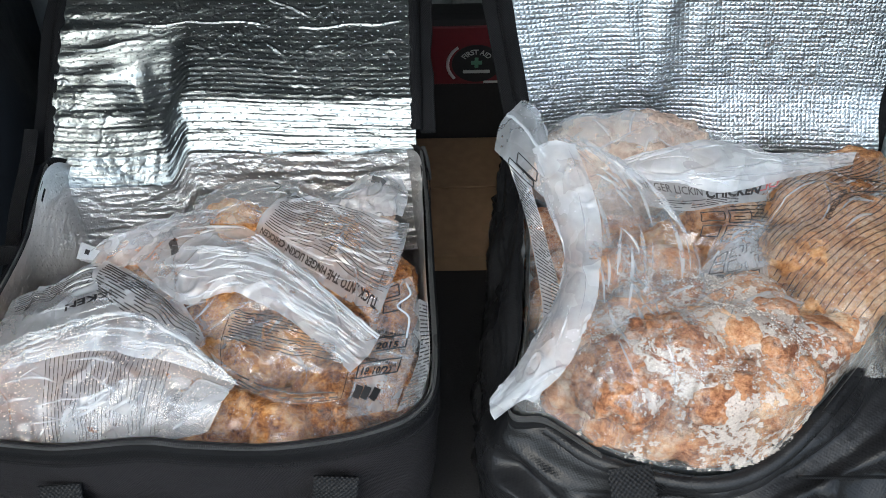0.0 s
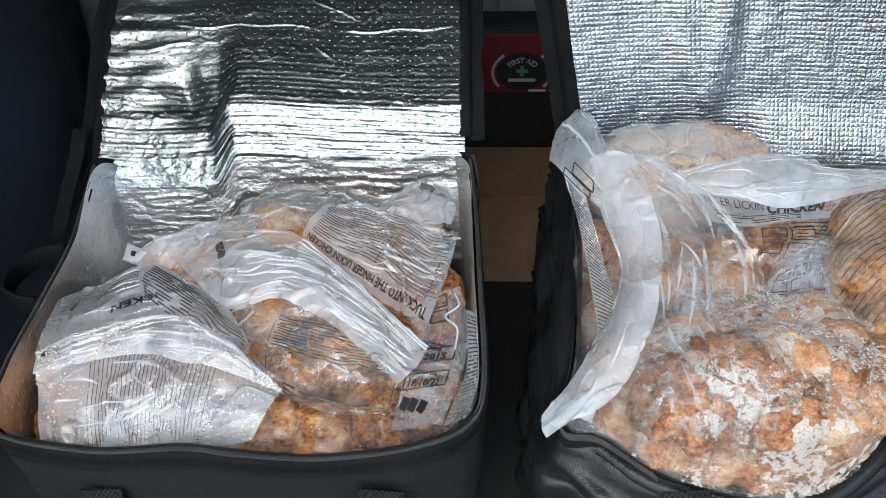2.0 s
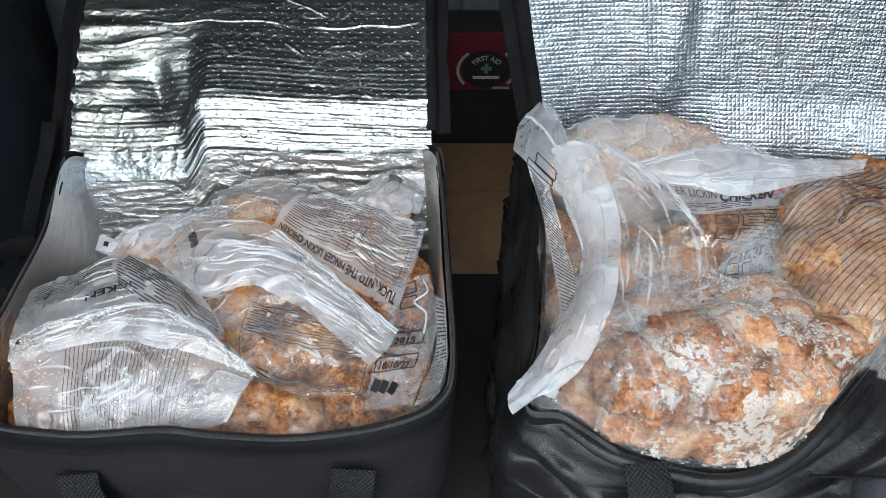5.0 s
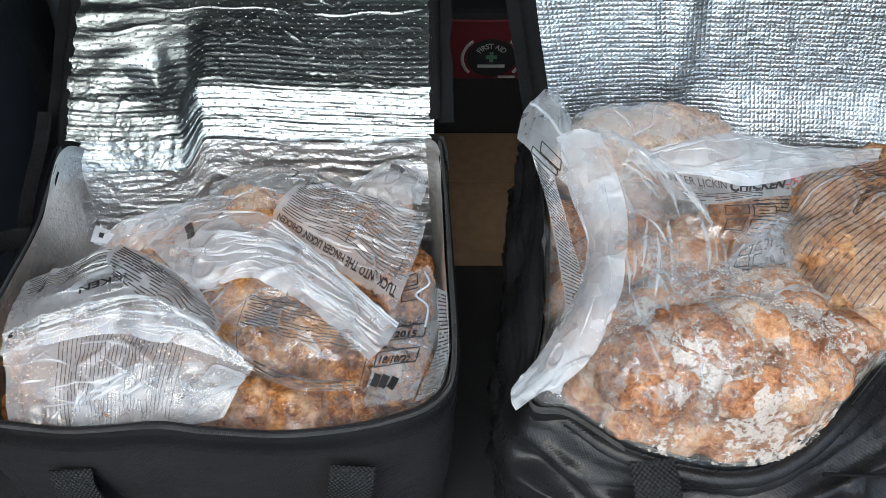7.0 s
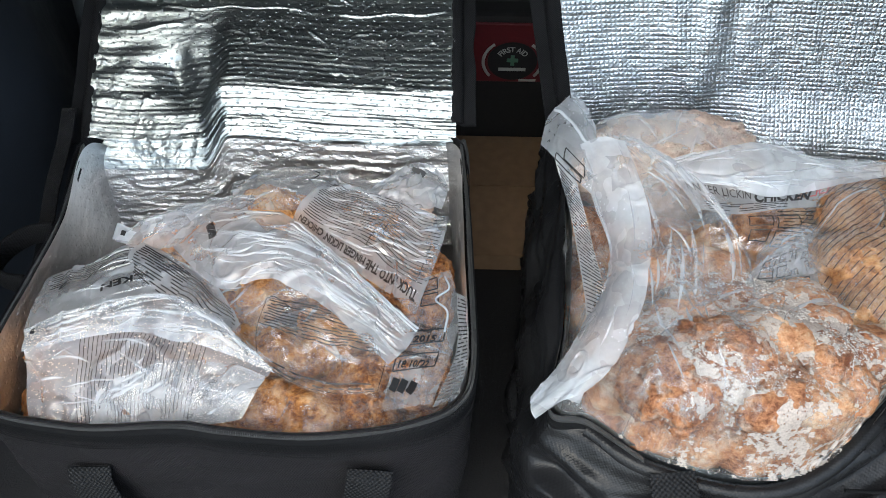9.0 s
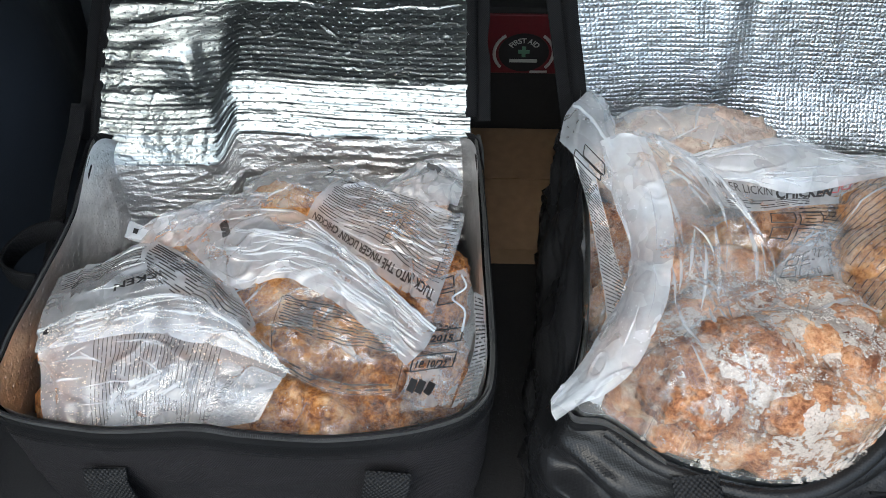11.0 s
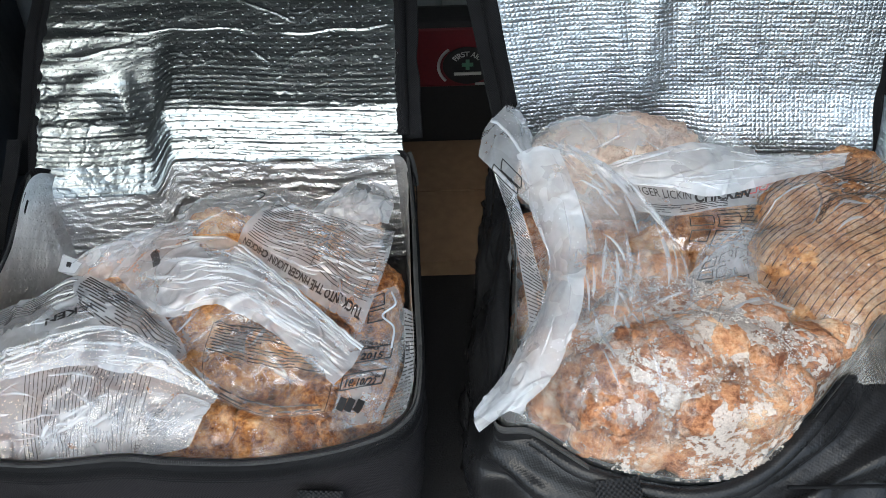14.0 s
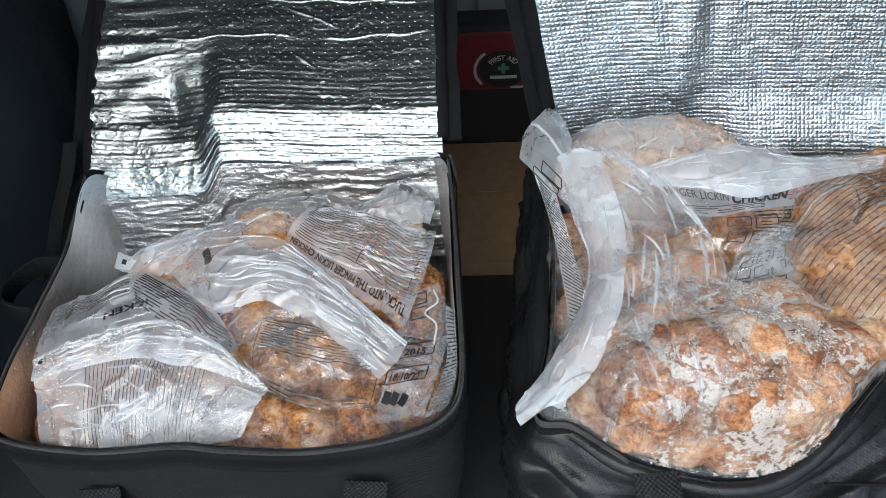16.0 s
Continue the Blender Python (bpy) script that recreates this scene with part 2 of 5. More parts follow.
M_PALE = chicken_material("pale_breading", [(0.36, (0.34, 0.21, 0.16)), (0.5, (0.62, 0.45, 0.36)), (0.66, (0.78, 0.64, 0.54))], 0.5)
M_ICE = plain("ice_grains", (0.62, 0.58, 0.53), (0.76, 0.72, 0.67), 0.6)
M_INK = ink_material("black_print", (0.008, 0.008, 0.009), 0.0)
M_FINE = ink_material("fine_print", (0.02, 0.02, 0.022), 0.25)
M_RED_INK = ink_material("red_print", (0.5, 0.04, 0.05), 0.2)
M_CARD = plain("brown_cardboard", (0.17, 0.105, 0.06), (0.25, 0.16, 0.095), 0.75, 60.0)
M_RED = plain("red_nylon", (0.085, 0.005, 0.009), (0.145, 0.008, 0.014), 0.6, 300.0)
M_BLACK = plain("black_cloth", (0.007, 0.007, 0.008), (0.014, 0.014, 0.015), 0.75, 200.0)
M_WHITE = plain("white_reflective_print", (0.36, 0.36, 0.35), (0.46, 0.46, 0.45), 0.5)
M_GREEN = plain("green_print", (0.06, 0.17, 0.11), (0.09, 0.22, 0.15), 0.5)
M_CARPET = plain("black_boot_carpet", (0.006, 0.006, 0.007), (0.016, 0.016, 0.018), 0.95, 400.0, 0.002)
M_TRIM = plain("dark_plastic_trim", (0.008, 0.011, 0.015), (0.015, 0.019, 0.026), 0.5, 500.0, 0.0003)
M_SEAT = plain("grey_seat_cloth", (0.08, 0.088, 0.09), (0.12, 0.13, 0.135), 0.9, 300.0, 0.001)
M_ROOF = plain("grey_headlining", (0.33, 0.34, 0.33), (0.39, 0.40, 0.39), 0.9, 200.0)
M_ASPHALT = plain("asphalt", (0.035, 0.035, 0.036), (0.065, 0.065, 0.064), 0.9, 120.0, 0.003)


# ---- shape helpers ----
def empty(name, label, category, group="", at=(0, 0, 0)):
    ob = tagged(new(name), label, category, group)
    ob.location = at
    return ob


LAST_FILM = {}
ON_FILM = ("print", "lettering", "logo", "press_seal", "frost", "film_glint")


def part(name, mesh, material, parent=None, label=""):
    if parent is not None and name in ON_FILM:
        parent = LAST_FILM.get(parent.name, parent)
    ob = new(name, mesh)
    if material is not None:
        mesh.materials.append(material)
    if parent is not None:
        ob.parent = parent
        up, base = parent, Vector((0, 0, 0))
        while up is not None:
            base += up.location
            up = up.parent
        if not mesh.get("placed"):
            mesh.transform(Matrix.Translation(-base))
            mesh["placed"] = 1
    if label:
        ob["label"] = label
    return ob


def mesh_of(verts, faces, uvs=None, smooth=True):
    me = bpy.data.meshes.new("mesh")
    me.from_pydata([tuple(map(float, v)) for v in verts], [], [tuple(map(int, f)) for f in faces])
    if uvs is not None:
        layer = me.uv_layers.new(name="UVMap")
        idx = np.empty(len(me.loops), dtype=np.int32)
        me.loops.foreach_get("vertex_index", idx)
        layer.data.foreach_set("uv", np.asarray(uvs, dtype=np.float32)[idx].ravel())
    if smooth:
        me.polygons.foreach_set("use_smooth", [True] * len(me.polygons))
    me.update()
    return me


def grid_faces(nv, nu, closed=False):
    a = np.arange(nv * nu).reshape(nv, nu)
    b = np.roll(a, -1, axis=1)
    w = nu if closed else nu - 1
    return np.stack([a[:-1, :w], b[:-1, :w], b[1:, :w], a[1:, :w]], -1).reshape(-1, 4)


def grid_mesh(g, closed=False, keep=None):
    """A mesh from a grid of places (rows, columns, 3), with UVs in metres along rows and columns."""
    nv, nu = g.shape[:2]
    du = np.linalg.norm(np.diff(g, axis=1), axis=2).mean(0)
    dv = np.linalg.norm(np.diff(g, axis=0), axis=2).mean(1)
    u, v = np.r_[0, np.cumsum(du)], np.r_[0, np.cumsum(dv)]
    uv = np.stack(np.meshgrid(u, v), -1).reshape(-1, 2)
    faces = grid_faces(nv, nu, closed)
    if keep is not None:
        faces = faces[keep.reshape(-1)[faces].all(1)]
    return mesh_of(g.reshape(-1, 3), faces, uv)


def lattice(i, j, k, seed):
    h = (i * 374761393 + j * 668265263 + k * 2147483647 + seed * 974711) & 0xFFFFFFFF
    h = ((h ^ (h >> 13)) * 1274126177) & 0xFFFFFFFF
    return ((h ^ (h >> 16)) & 0xFFFF) / 65535.0


def vnoise(p, seed=0):
    """Smooth noise of 0 to 1 at the places p (..., 3)."""
    f = np.floor(p)
    w = p - f
    w = w * w * (3 - 2 * w)
    i, j, k = (f[..., n].astype(np.int64) for n in range(3))
    out = 0.0
    for a in (0, 1):
        for b in (0, 1):
            for c in (0, 1):
                t = (w[..., 0] if a else 1 - w[..., 0]) * (w[..., 1] if b else 1 - w[..., 1]) * (w[..., 2] if c else 1 - w[..., 2])
                out = out + t * lattice(i + a, j + b, k + c, seed)
    return out


def fbm(p, seed=0, octaves=4, ridged=False):
    out, amp, total = 0.0, 1.0, 0.0
    for o in range(octaves):
        v = vnoise(p * 2.0**o + 17.3 * o, seed + o)
        out = out + amp * (1 - np.abs(2 * v - 1) if ridged else v)
        total += amp
        amp *= 0.5
    return out / total


def smooth(a, b, x):
    t = np.clip((x - a) / (b - a), 0, 1)
    return t * t * (3 - 2 * t)


def spline(pts, n, closed=False):
    """n places at even steps along a Catmull-Rom curve through pts."""
    p = np.array(pts, float)
    q = np.vstack([p[-1], p, p[0], p[1]]) if closed else np.vstack([2 * p[0] - p[1], p, 2 * p[-1] - p[-2]])
    t = np.linspace(0, 1, 24, endpoint=False)[:, None]
    out = []
    for k in range(len(q) - 3):
        a, b, c, d = q[k : k + 4]
        out.append(0.5 * (2 * b + (c - a) * t + (2 * a - 5 * b + 4 * c - d) * t**2 + (3 * b - a - 3 * c + d) * t**3))
    line = np.vstack(out + [[p[0] if closed else p[-1]]])
    s = np.r_[0, np.cumsum(np.linalg.norm(np.diff(line, axis=0), axis=1))]
    w = np.linspace(0, s[-1], n, endpoint=not closed)
    return np.stack([np.interp(w, s, line[:, m]) for m in range(line.shape[1])], -1)


def normals(g):
    n = np.cross(np.gradient(g, axis=1), np.gradient(g, axis=0))
    n /= np.linalg.norm(n, axis=2, keepdims=True) + 1e-12
    return n * np.where((n * np.array([0, -0.7, 0.7])).sum(2, keepdims=True) < 0, -1, 1)


def coons(bottom, right, top, left, nu=110, nv=90):
    """A patch between four edge curves; bottom and top run left to right, left and right run bottom to top."""
    b, t = spline(bottom, nu)[None], spline(top, nu)[None]
    lf, r = spline(left, nv)[:, None], spline(right, nv)[:, None]
    u, v = np.linspace(0, 1, nu)[None, :, None], np.linspace(0, 1, nv)[:, None, None]
    ends = (1 - u) * (1 - v) * b[:, :1] + u * (1 - v) * b[:, -1:] + (1 - u) * v * t[:, :1] + u * v * t[:, -1:]
    return (1 - v) * b + v * t + (1 - u) * lf + u * r - ends


def facets(u, v, seed, freq, along):
    """Flat facets with sharp creases, of 0 to 1, as in crumpled plastic."""
    rng, h, total = random.Random(seed), 0.0, 0.0
    warp = (fbm(np.stack([u * 4 * along[0], v * 4 * along[1], np.full_like(u, seed)], -1), seed, 3) - 0.5) * 0.9
    for i in range(7):
        a, f = rng.uniform(0, math.pi), freq * rng.uniform(0.25, 0.8)
        t = (u * math.cos(a) * along[0] + v * math.sin(a) * along[1]) * f + rng.random() + warp * (0.4 + 0.12 * i)
        h = h + np.abs(t - np.floor(t) - 0.5) * 2 / (1 + 0.4 * i)
        total += 1 / (1 + 0.4 * i)
    return h / total


def crumple(g, amp, seed, along=(1.0, 1.0), freq=9.0, bulge=0.0):
    """Pushes a sheet out of its plane: a broad bulge, and creases that may be drawn out along its columns or rows."""
    nv, nu = g.shape[:2]
    u, v = np.meshgrid(np.linspace(0, 1, nu), np.linspace(0, 1, nv))
    wide, tall = np.linalg.norm(np.diff(g, axis=1), axis=2).sum(1).mean(), np.linalg.norm(np.diff(g, axis=0), axis=2).sum(0).mean()
    most = max(wide, tall)
    way = (along[0] * wide / most, along[1] * tall / most)
    amp = min(amp, 0.30 * most / freq / max(along))
    h = facets(u, v, seed, freq, way) - 0.5 + 0.42 * (facets(u, v, seed + 101, freq * 2.4, way) - 0.5)
    p = np.stack([u * freq * 3 * way[0], v * freq * 3 * way[1], np.full_like(u, seed * 1.7)], -1)
    h = h + 0.12 * (fbm(p, seed + 3, 3, True) - 0.6)
    # Thin raised folds, as a stretched film throws.
    q = np.stack([u * freq * 0.8 * way[0] + 9, v * freq * 0.8 * way[1], np.full_like(u, seed * 0.7)], -1)
    h = h + 0.45 * smooth(0.90, 1.0, 1 - np.abs(2 * fbm(q, seed + 8, 2) - 1))
    return g + normals(g) * (amp * h + bulge * np.sin(math.pi * u) * np.sin(math.pi * v))[..., None]


def on_sheet(g, u, v, lift=0.0006):
    """Places on a sheet at u, v (0 to 1 each), a little above it."""
    nv, nu = g.shape[:2]
    x, y = np.clip(u, 0, 1) * (nu - 1.001), np.clip(v, 0, 1) * (nv - 1.001)
    i, j = x.astype(int), y.astype(int)
    a, b = (x - i)[..., None], (y - j)[..., None]
    s = g + normals(g) * lift
    return (s[j, i] * (1 - a) + s[j, i + 1] * a) * (1 - b) + (s[j + 1, i] * (1 - a) + s[j + 1, i + 1] * a) * b


def strips(lines, g, width, lift=0.0006):
    """Thin printed strokes on a sheet; each line is a list of (u, v)."""
    verts, faces = [], []
    for line in lines:
        c = on_sheet(g, np.array([a for a, _ in line]), np.array([b for _, b in line]), lift)
        d = np.gradient(c, axis=0)
        d /= np.linalg.norm(d, axis=1, keepdims=True) + 1e-9
        k = np.array([(p[0], p[1]) for p in line])
        n = np.cross(d, np.array([0, -0.6, 0.8]))
        n /= np.linalg.norm(n, axis=1, keepdims=True) + 1e-9
        base = len(verts)
        for q, m in zip(c, n):
            verts += [q - m * width / 2, q + m * width / 2]
        faces += [(base + 2 * i, base + 2 * i + 1, base + 2 * i + 3, base + 2 * i + 2) for i in range(len(k) - 1)]
    return mesh_of(verts, faces)


def small_print(g, u0, u1, v0, v1, rows, width, seed, across=False, gaps=0.35, wave=0.0):
    """Rows of bars that stand for writing too small to read."""
    rng, lines = random.Random(seed), []
    for r in range(rows):
        f = (r + 0.5) / rows
        a = rng.uniform(0, 0.05)
        while a < 1:
            b = min(1, a + rng.uniform(0.1, 0.5))
            steps = max(3, int((b - a) * 26))
            seg = []
            for k in range(steps + 1):
                s = a + (b - a) * k / steps
                w = f + wave * math.sin(9 * s + seed) / rows
                seg.append((u0 + (u1 - u0) * w, v0 + (v1 - v0) * s) if across else (u0 + (u1 - u0) * s, v0 + (v1 - v0) * w))
            lines.append(seg)
            a = b + rng.uniform(0.01, 0.05 if rng.random() > gaps else 0.2)
    return strips(lines, g, width)


def box_line(u, v, w, h, slant=0.0):
    pts = []
    for (a, b), (c, d) in (((0, 0), (1, 0)), ((1, 0), (1, 1)), ((1, 1), (0, 1)), ((0, 1), (0, 0))):
        pts += [(a + (c - a) * k / 6, b + (d - b) * k / 6) for k in range(6)]
    pts.append((0, 0))
    return [(u + w * a + slant * b, v + h * b) for a, b in pts]


def lettering(body, g, uv, ux, size, bold=0.0):
    """Words laid on a sheet: uv is the start of the baseline, ux the way of the line in u, v for one letter's height."""
    cu = bpy.data.curves.new("letters", "FONT")
    cu.body, cu.size, cu.offset, cu.resolution_u = body, 1.0, bold, 2
    ob = bpy.data.objects.new("letters", cu)
    scene.collection.objects.link(ob)
    bpy.context.view_layer.update()
    me = bpy.data.meshes.new_from_object(ob.evaluated_get(bpy.context.evaluated_depsgraph_get()))
    bpy.data.objects.remove(ob)
    p = np.array([v.co[:2] for v in me.vertices])
    (ax, ay), (bx, by) = ux
    u, v = uv[0] + p[:, 0] * ax + p[:, 1] * bx, uv[1] + p[:, 0] * ay + p[:, 1] * by
    q = on_sheet(g, u, v, size)
    for vert, place in zip(me.vertices, q):
        vert.co = place
    me.update()
    return me


def tube(line, radius, sides=8, flat=1.0):
    c = np.array(line, float)
    d = np.gradient(c, axis=0)
    d /= np.linalg.norm(d, axis=1, keepdims=True) + 1e-9
    ref = np.array([0, 0, 1.0]) if abs(d[:, 2]).mean() < 0.8 else np.array([0, 1.0, 0])
    a = np.cross(d, ref)
    a /= np.linalg.norm(a, axis=1, keepdims=True) + 1e-9
    b = np.cross(a, d)
    w = np.linspace(0, 2 * math.pi, sides, endpoint=False)
    g = c[:, None] + radius * (np.cos(w)[None, :, None] * a[:, None] + flat * np.sin(w)[None, :, None] * b[:, None])
    return grid_mesh(g, closed=True)


def ribbon(line, width, thick, side):
    """A strap with thickness along a line; side is the way of its width."""
    c = np.array(line, float)
    d = np.gradient(c, axis=0)
    d /= np.linalg.norm(d, axis=1, keepdims=True) + 1e-9
    s = np.array(side, float) - d * (d @ np.array(side, float))[:, None]
    s /= np.linalg.norm(s, axis=1, keepdims=True)
    n = np.cross(d, s)
    ring = [(-0.5, -0.4), (-0.46, -0.5), (0, -0.5), (0.46, -0.5), (0.5, -0.4), (0.5, 0.4), (0.46, 0.5), (0, 0.5), (-0.46, 0.5), (-0.5, 0.4)]
    g = np.stack([c + s * a * width + n * b * thick for a, b in ring], 1)
    nv, nu = g.shape[:2]
    u = np.array([r[0] * width for r in ring])
    v = np.r_[0, np.cumsum(np.linalg.norm(np.diff(c, axis=0), axis=1))]
    uv = np.stack(np.meshgrid(u, v), -1).reshape(-1, 2)
    faces = [tuple(f) for f in grid_faces(nv, nu, True)] + [tuple(range(nu)), tuple(range((nv - 1) * nu, nv * nu))]
    return mesh_of(g.reshape(-1, 3), faces, uv)


def slab(x0, x1, y0, y1, z0, z1, bevel=0.004, turn=None):
    bm = bmesh.new()
    bmesh.ops.create_cube(bm, size=1)
    for v in bm.verts:
        v.co = Vector(((x0 + x1) / 2 + v.co.x * (x1 - x0), (y0 + y1) / 2 + v.co.y * (y1 - y0), (z0 + z1) / 2 + v.co.z * (z1 - z0)))
    if bevel:
        bmesh.ops.bevel(bm, geom=bm.edges[:], offset=bevel, segments=3, affect="EDGES", profile=0.5)
    if turn is not None:
        bmesh.ops.transform(bm, matrix=turn, verts=bm.verts)
    me = bpy.data.meshes.new("slab")
    bm.to_mesh(me)
    bm.free()
    return me


def structure(name, mesh, material, label, category):
    return tagged(part(name, mesh, material), label, category, kind="structure")


# ---- the car boot ----
structure("ground", slab(-300, 300, -300, 300, -0.85, -0.65, 0), M_ASPHALT, "grey asphalt ground outside the car", "ground")
structure("floor", slab(-0.72, 0.78, 0.12, 1.6, -0.06, 0.0, 0.01), M_CARPET, "black carpeted car boot floor", "floor")
structure("ceiling", slab(-0.72, 0.78, 0.66, 1.6, 0.98, 1.02, 0.01), M_ROOF, "light grey fabric car roof lining", "ceiling")
structure("wall_rear", slab(-0.72, 0.78, 0.06, 0.12, -0.5, -0.02, 0.02), M_TRIM, "dark plastic rear bumper sill", "bumper")
structure("wall_right", slab(0.70, 0.78, 0.12, 1.6, 0.0, 0.98, 0.02), M_TRIM, "dark plastic side trim of the boot", "trim panel")
tail = slab(-0.65, 0.65, 0.0, 0.85, 0.0, 0.05, 0.02, pose(0.03, 0.66, 1.0, 38, 0, 180))
structure("tailgate", tail, M_TRIM, "raised dark tailgate above the open boot", "tailgate")


def side_trim():
    """The moulded side panel, with the wheel housing swelling out of it."""
    y, z = np.meshgrid(np.linspace(0.12, 1.6, 70), np.linspace(0.0, 0.98, 60))
    arch = np.exp(-(((y - 0.86) / 0.20) ** 2)) * smooth(0.62, 0.25, z)
    x = -0.66 + 0.13 * arch + 0.03 * smooth(0.6, 0.9, z)
    inner = np.stack([x, y, z], -1)
    return grid_mesh(inner)


wall_left = structure("wall_left", side_trim(), M_TRIM, "dark moulded plastic boot side over the wheel arch", "trim panel")
thick = wall_left.modifiers.new("thickness", "SOLIDIFY")
thick.thickness = 0.03


def seatback():
    x, z = np.meshgrid(np.linspace(-0.62, 0.68, 80), np.linspace(0.02, 0.78, 50))
    y = 1.24 + 0.25 * z - 0.02 * np.abs(np.sin((x + 0.62) / 0.22 * math.pi)) ** 0.3
    return np.stack([x, y, z], -1)


seat = empty("rear_seat", "grey cloth back of the rear car seat", "car seat", at=(0.03, 1.3, 0))
face = part("backrest", grid_mesh(seatback()), M_SEAT, seat)
sol = face.modifiers.new("padding", "SOLIDIFY")
sol.thickness = -0.09
part("seat_base", slab(-0.62, 0.68, 1.27, 1.5, 0.0, 0.03, 0.01), M_SEAT, seat)


# ---- things behind the bags ----
def cardboard_box():
    ob = empty("cardboard_box", "flat brown cardboard box lying on the boot floor", "box", at=(0.05, 0.97, 0))
    part("carton", slab(-0.33, 0.47, 0.832, 1.12, 0.0, 0.034, 0.003), M_CARD, ob)
    part("flap", slab(-0.331, 0.471, 0.828, 0.985, 0.0345, 0.037, 0.001), M_CARD, ob)
    part("flap", slab(-0.331, 0.471, 0.988, 1.12, 0.0345, 0.037, 0.001), M_CARD, ob)
    return ob


cardboard_box()


def first_aid_kit():
    ob = empty("first_aid_kit", "red and black first aid pouch with a green cross", "first aid kit", at=(0.06, 1.16, 0.0))
    part("pouch", slab(-0.08, 0.21, 1.128, 1.20, 0.0, 0.258, 0.02), M_BLACK, ob)
    part("front_panel", slab(-0.075, 0.205, 1.1215, 1.1275, 0.146, 0.252, 0.003), M_RED, ob, "red cloth upper panel")
    # A dark badge with arcs, lettering and a cross.
    w = np.linspace(0, 2 * math.pi, 40, endpoint=False)
    c = (0.078, 0.190)
    rim = [(c[0] + 0.040 * math.cos(a), 1.1195, c[1] - 0.004 + 0.034 * math.sin(a)) for a in w]
    back = [(x, 1.1225, z) for x, _, z in rim]
    faces = [tuple(range(40))] + [(i, (i + 1) % 40, 40 + (i + 1) % 40, 40 + i) for i in range(40)]
    badge = part("badge", mesh_of(rim + back, faces, smooth=False), M_BLACK, ob, "black round badge")
    for name, a0, a1 in (("arc", 0.72, 1.22), ("arc", -0.22, 0.28)):
        ang = np.linspace(a0 * math.pi, a1 * math.pi, 16)
        arc = [(c[0] + 0.047 * math.cos(a), 1.1185, c[1] - 0.004 + 0.040 * math.sin(a)) for a in ang]
        part(name, tube(arc, 0.0026, 6), M_WHITE, badge, "white reflective arc")
    part("cross", slab(c[0] - 0.009, c[0] + 0.009, 1.1175, 1.1192, c[1] - 0.004, c[1] + 0.002, 0), M_GREEN, badge, "green cross bar")
    part("cross", slab(c[0] - 0.003, c[0] + 0.003, 1.1171, 1.1192, c[1] - 0.010, c[1] + 0.008, 0), M_GREEN, badge, "green cross bar")
    part("label", slab(c[0] - 0.022, c[0] + 0.022, 1.1175, 1.1192, c[1] - 0.020, c[1] - 0.015, 0), M_WHITE, badge, "white printed bar")
    part("label", slab(c[0] + 0.012, c[0] + 0.040, 1.1185, 1.1212, 0.150, 0.153, 0), M_WHITE, ob, "white printed bar")
    cu = bpy.data.curves.new("letters", "FONT")
    cu.body, cu.size, cu.align_x, cu.offset = "FIRST AID", 0.0125, "CENTER", 0.0003
    tmp = bpy.data.objects.new("letters", cu)
    scene.collection.objects.link(tmp)
    bpy.context.view_layer.update()
    me = bpy.data.meshes.new_from_object(tmp.evaluated_get(bpy.context.evaluated_depsgraph_get()))
    bpy.data.objects.remove(tmp)
    for v in me.vertices:
        a = math.pi / 2 - v.co.x / 0.028
        r = 0.021 + v.co.y
        v.co = (c[0] + r * math.cos(a) * 1.05, 1.1175, c[1] - 0.006 + r * math.sin(a))
    part("lettering", me, M_WHITE, badge, "white words")
    return ob


first_aid_kit()


# ---- insulated bags ----
def ring(control, n=220):
    return spline(control, n, closed=True)


def bag_skin(loops, rows, seed, amp):
    """Cloth walls lofted through closed loops from the floor up, with soft creases."""
    stack = np.stack([ring(c) for c in loops])
    t = np.linspace(0, 1, rows)
    s = np.linspace(0, 1, len(loops))
    g = np.empty((rows, stack.shape[1], 3))
    for i in range(stack.shape[1]):
        for k in range(3):
            g[:, i, k] = np.interp(t, s, stack[:, i, k])
    n = np.cross(np.roll(g, -1, 1) - np.roll(g, 1, 1), np.gradient(g, axis=0))
    n /= np.linalg.norm(n, axis=2, keepdims=True) + 1e-9
    mid = g.mean((0, 1))
    n *= np.where(((g - mid) * n).sum(2, keepdims=True)[..., :1] < 0, -1, 1)
    h = fbm(g * 14, seed, 4) - 0.5 + 0.6 * (fbm(g * np.array([9, 9, 22]), seed + 9, 3, True) - 0.6) + 0.5 * smooth(0.86, 1.0, fbm(g * 11 + 5, seed + 2, 2, True))
    fade = (t * (1 - t) * 4)[:, None] * 0.8 + 0.2
    return g + n * (amp * h * fade)[..., None]


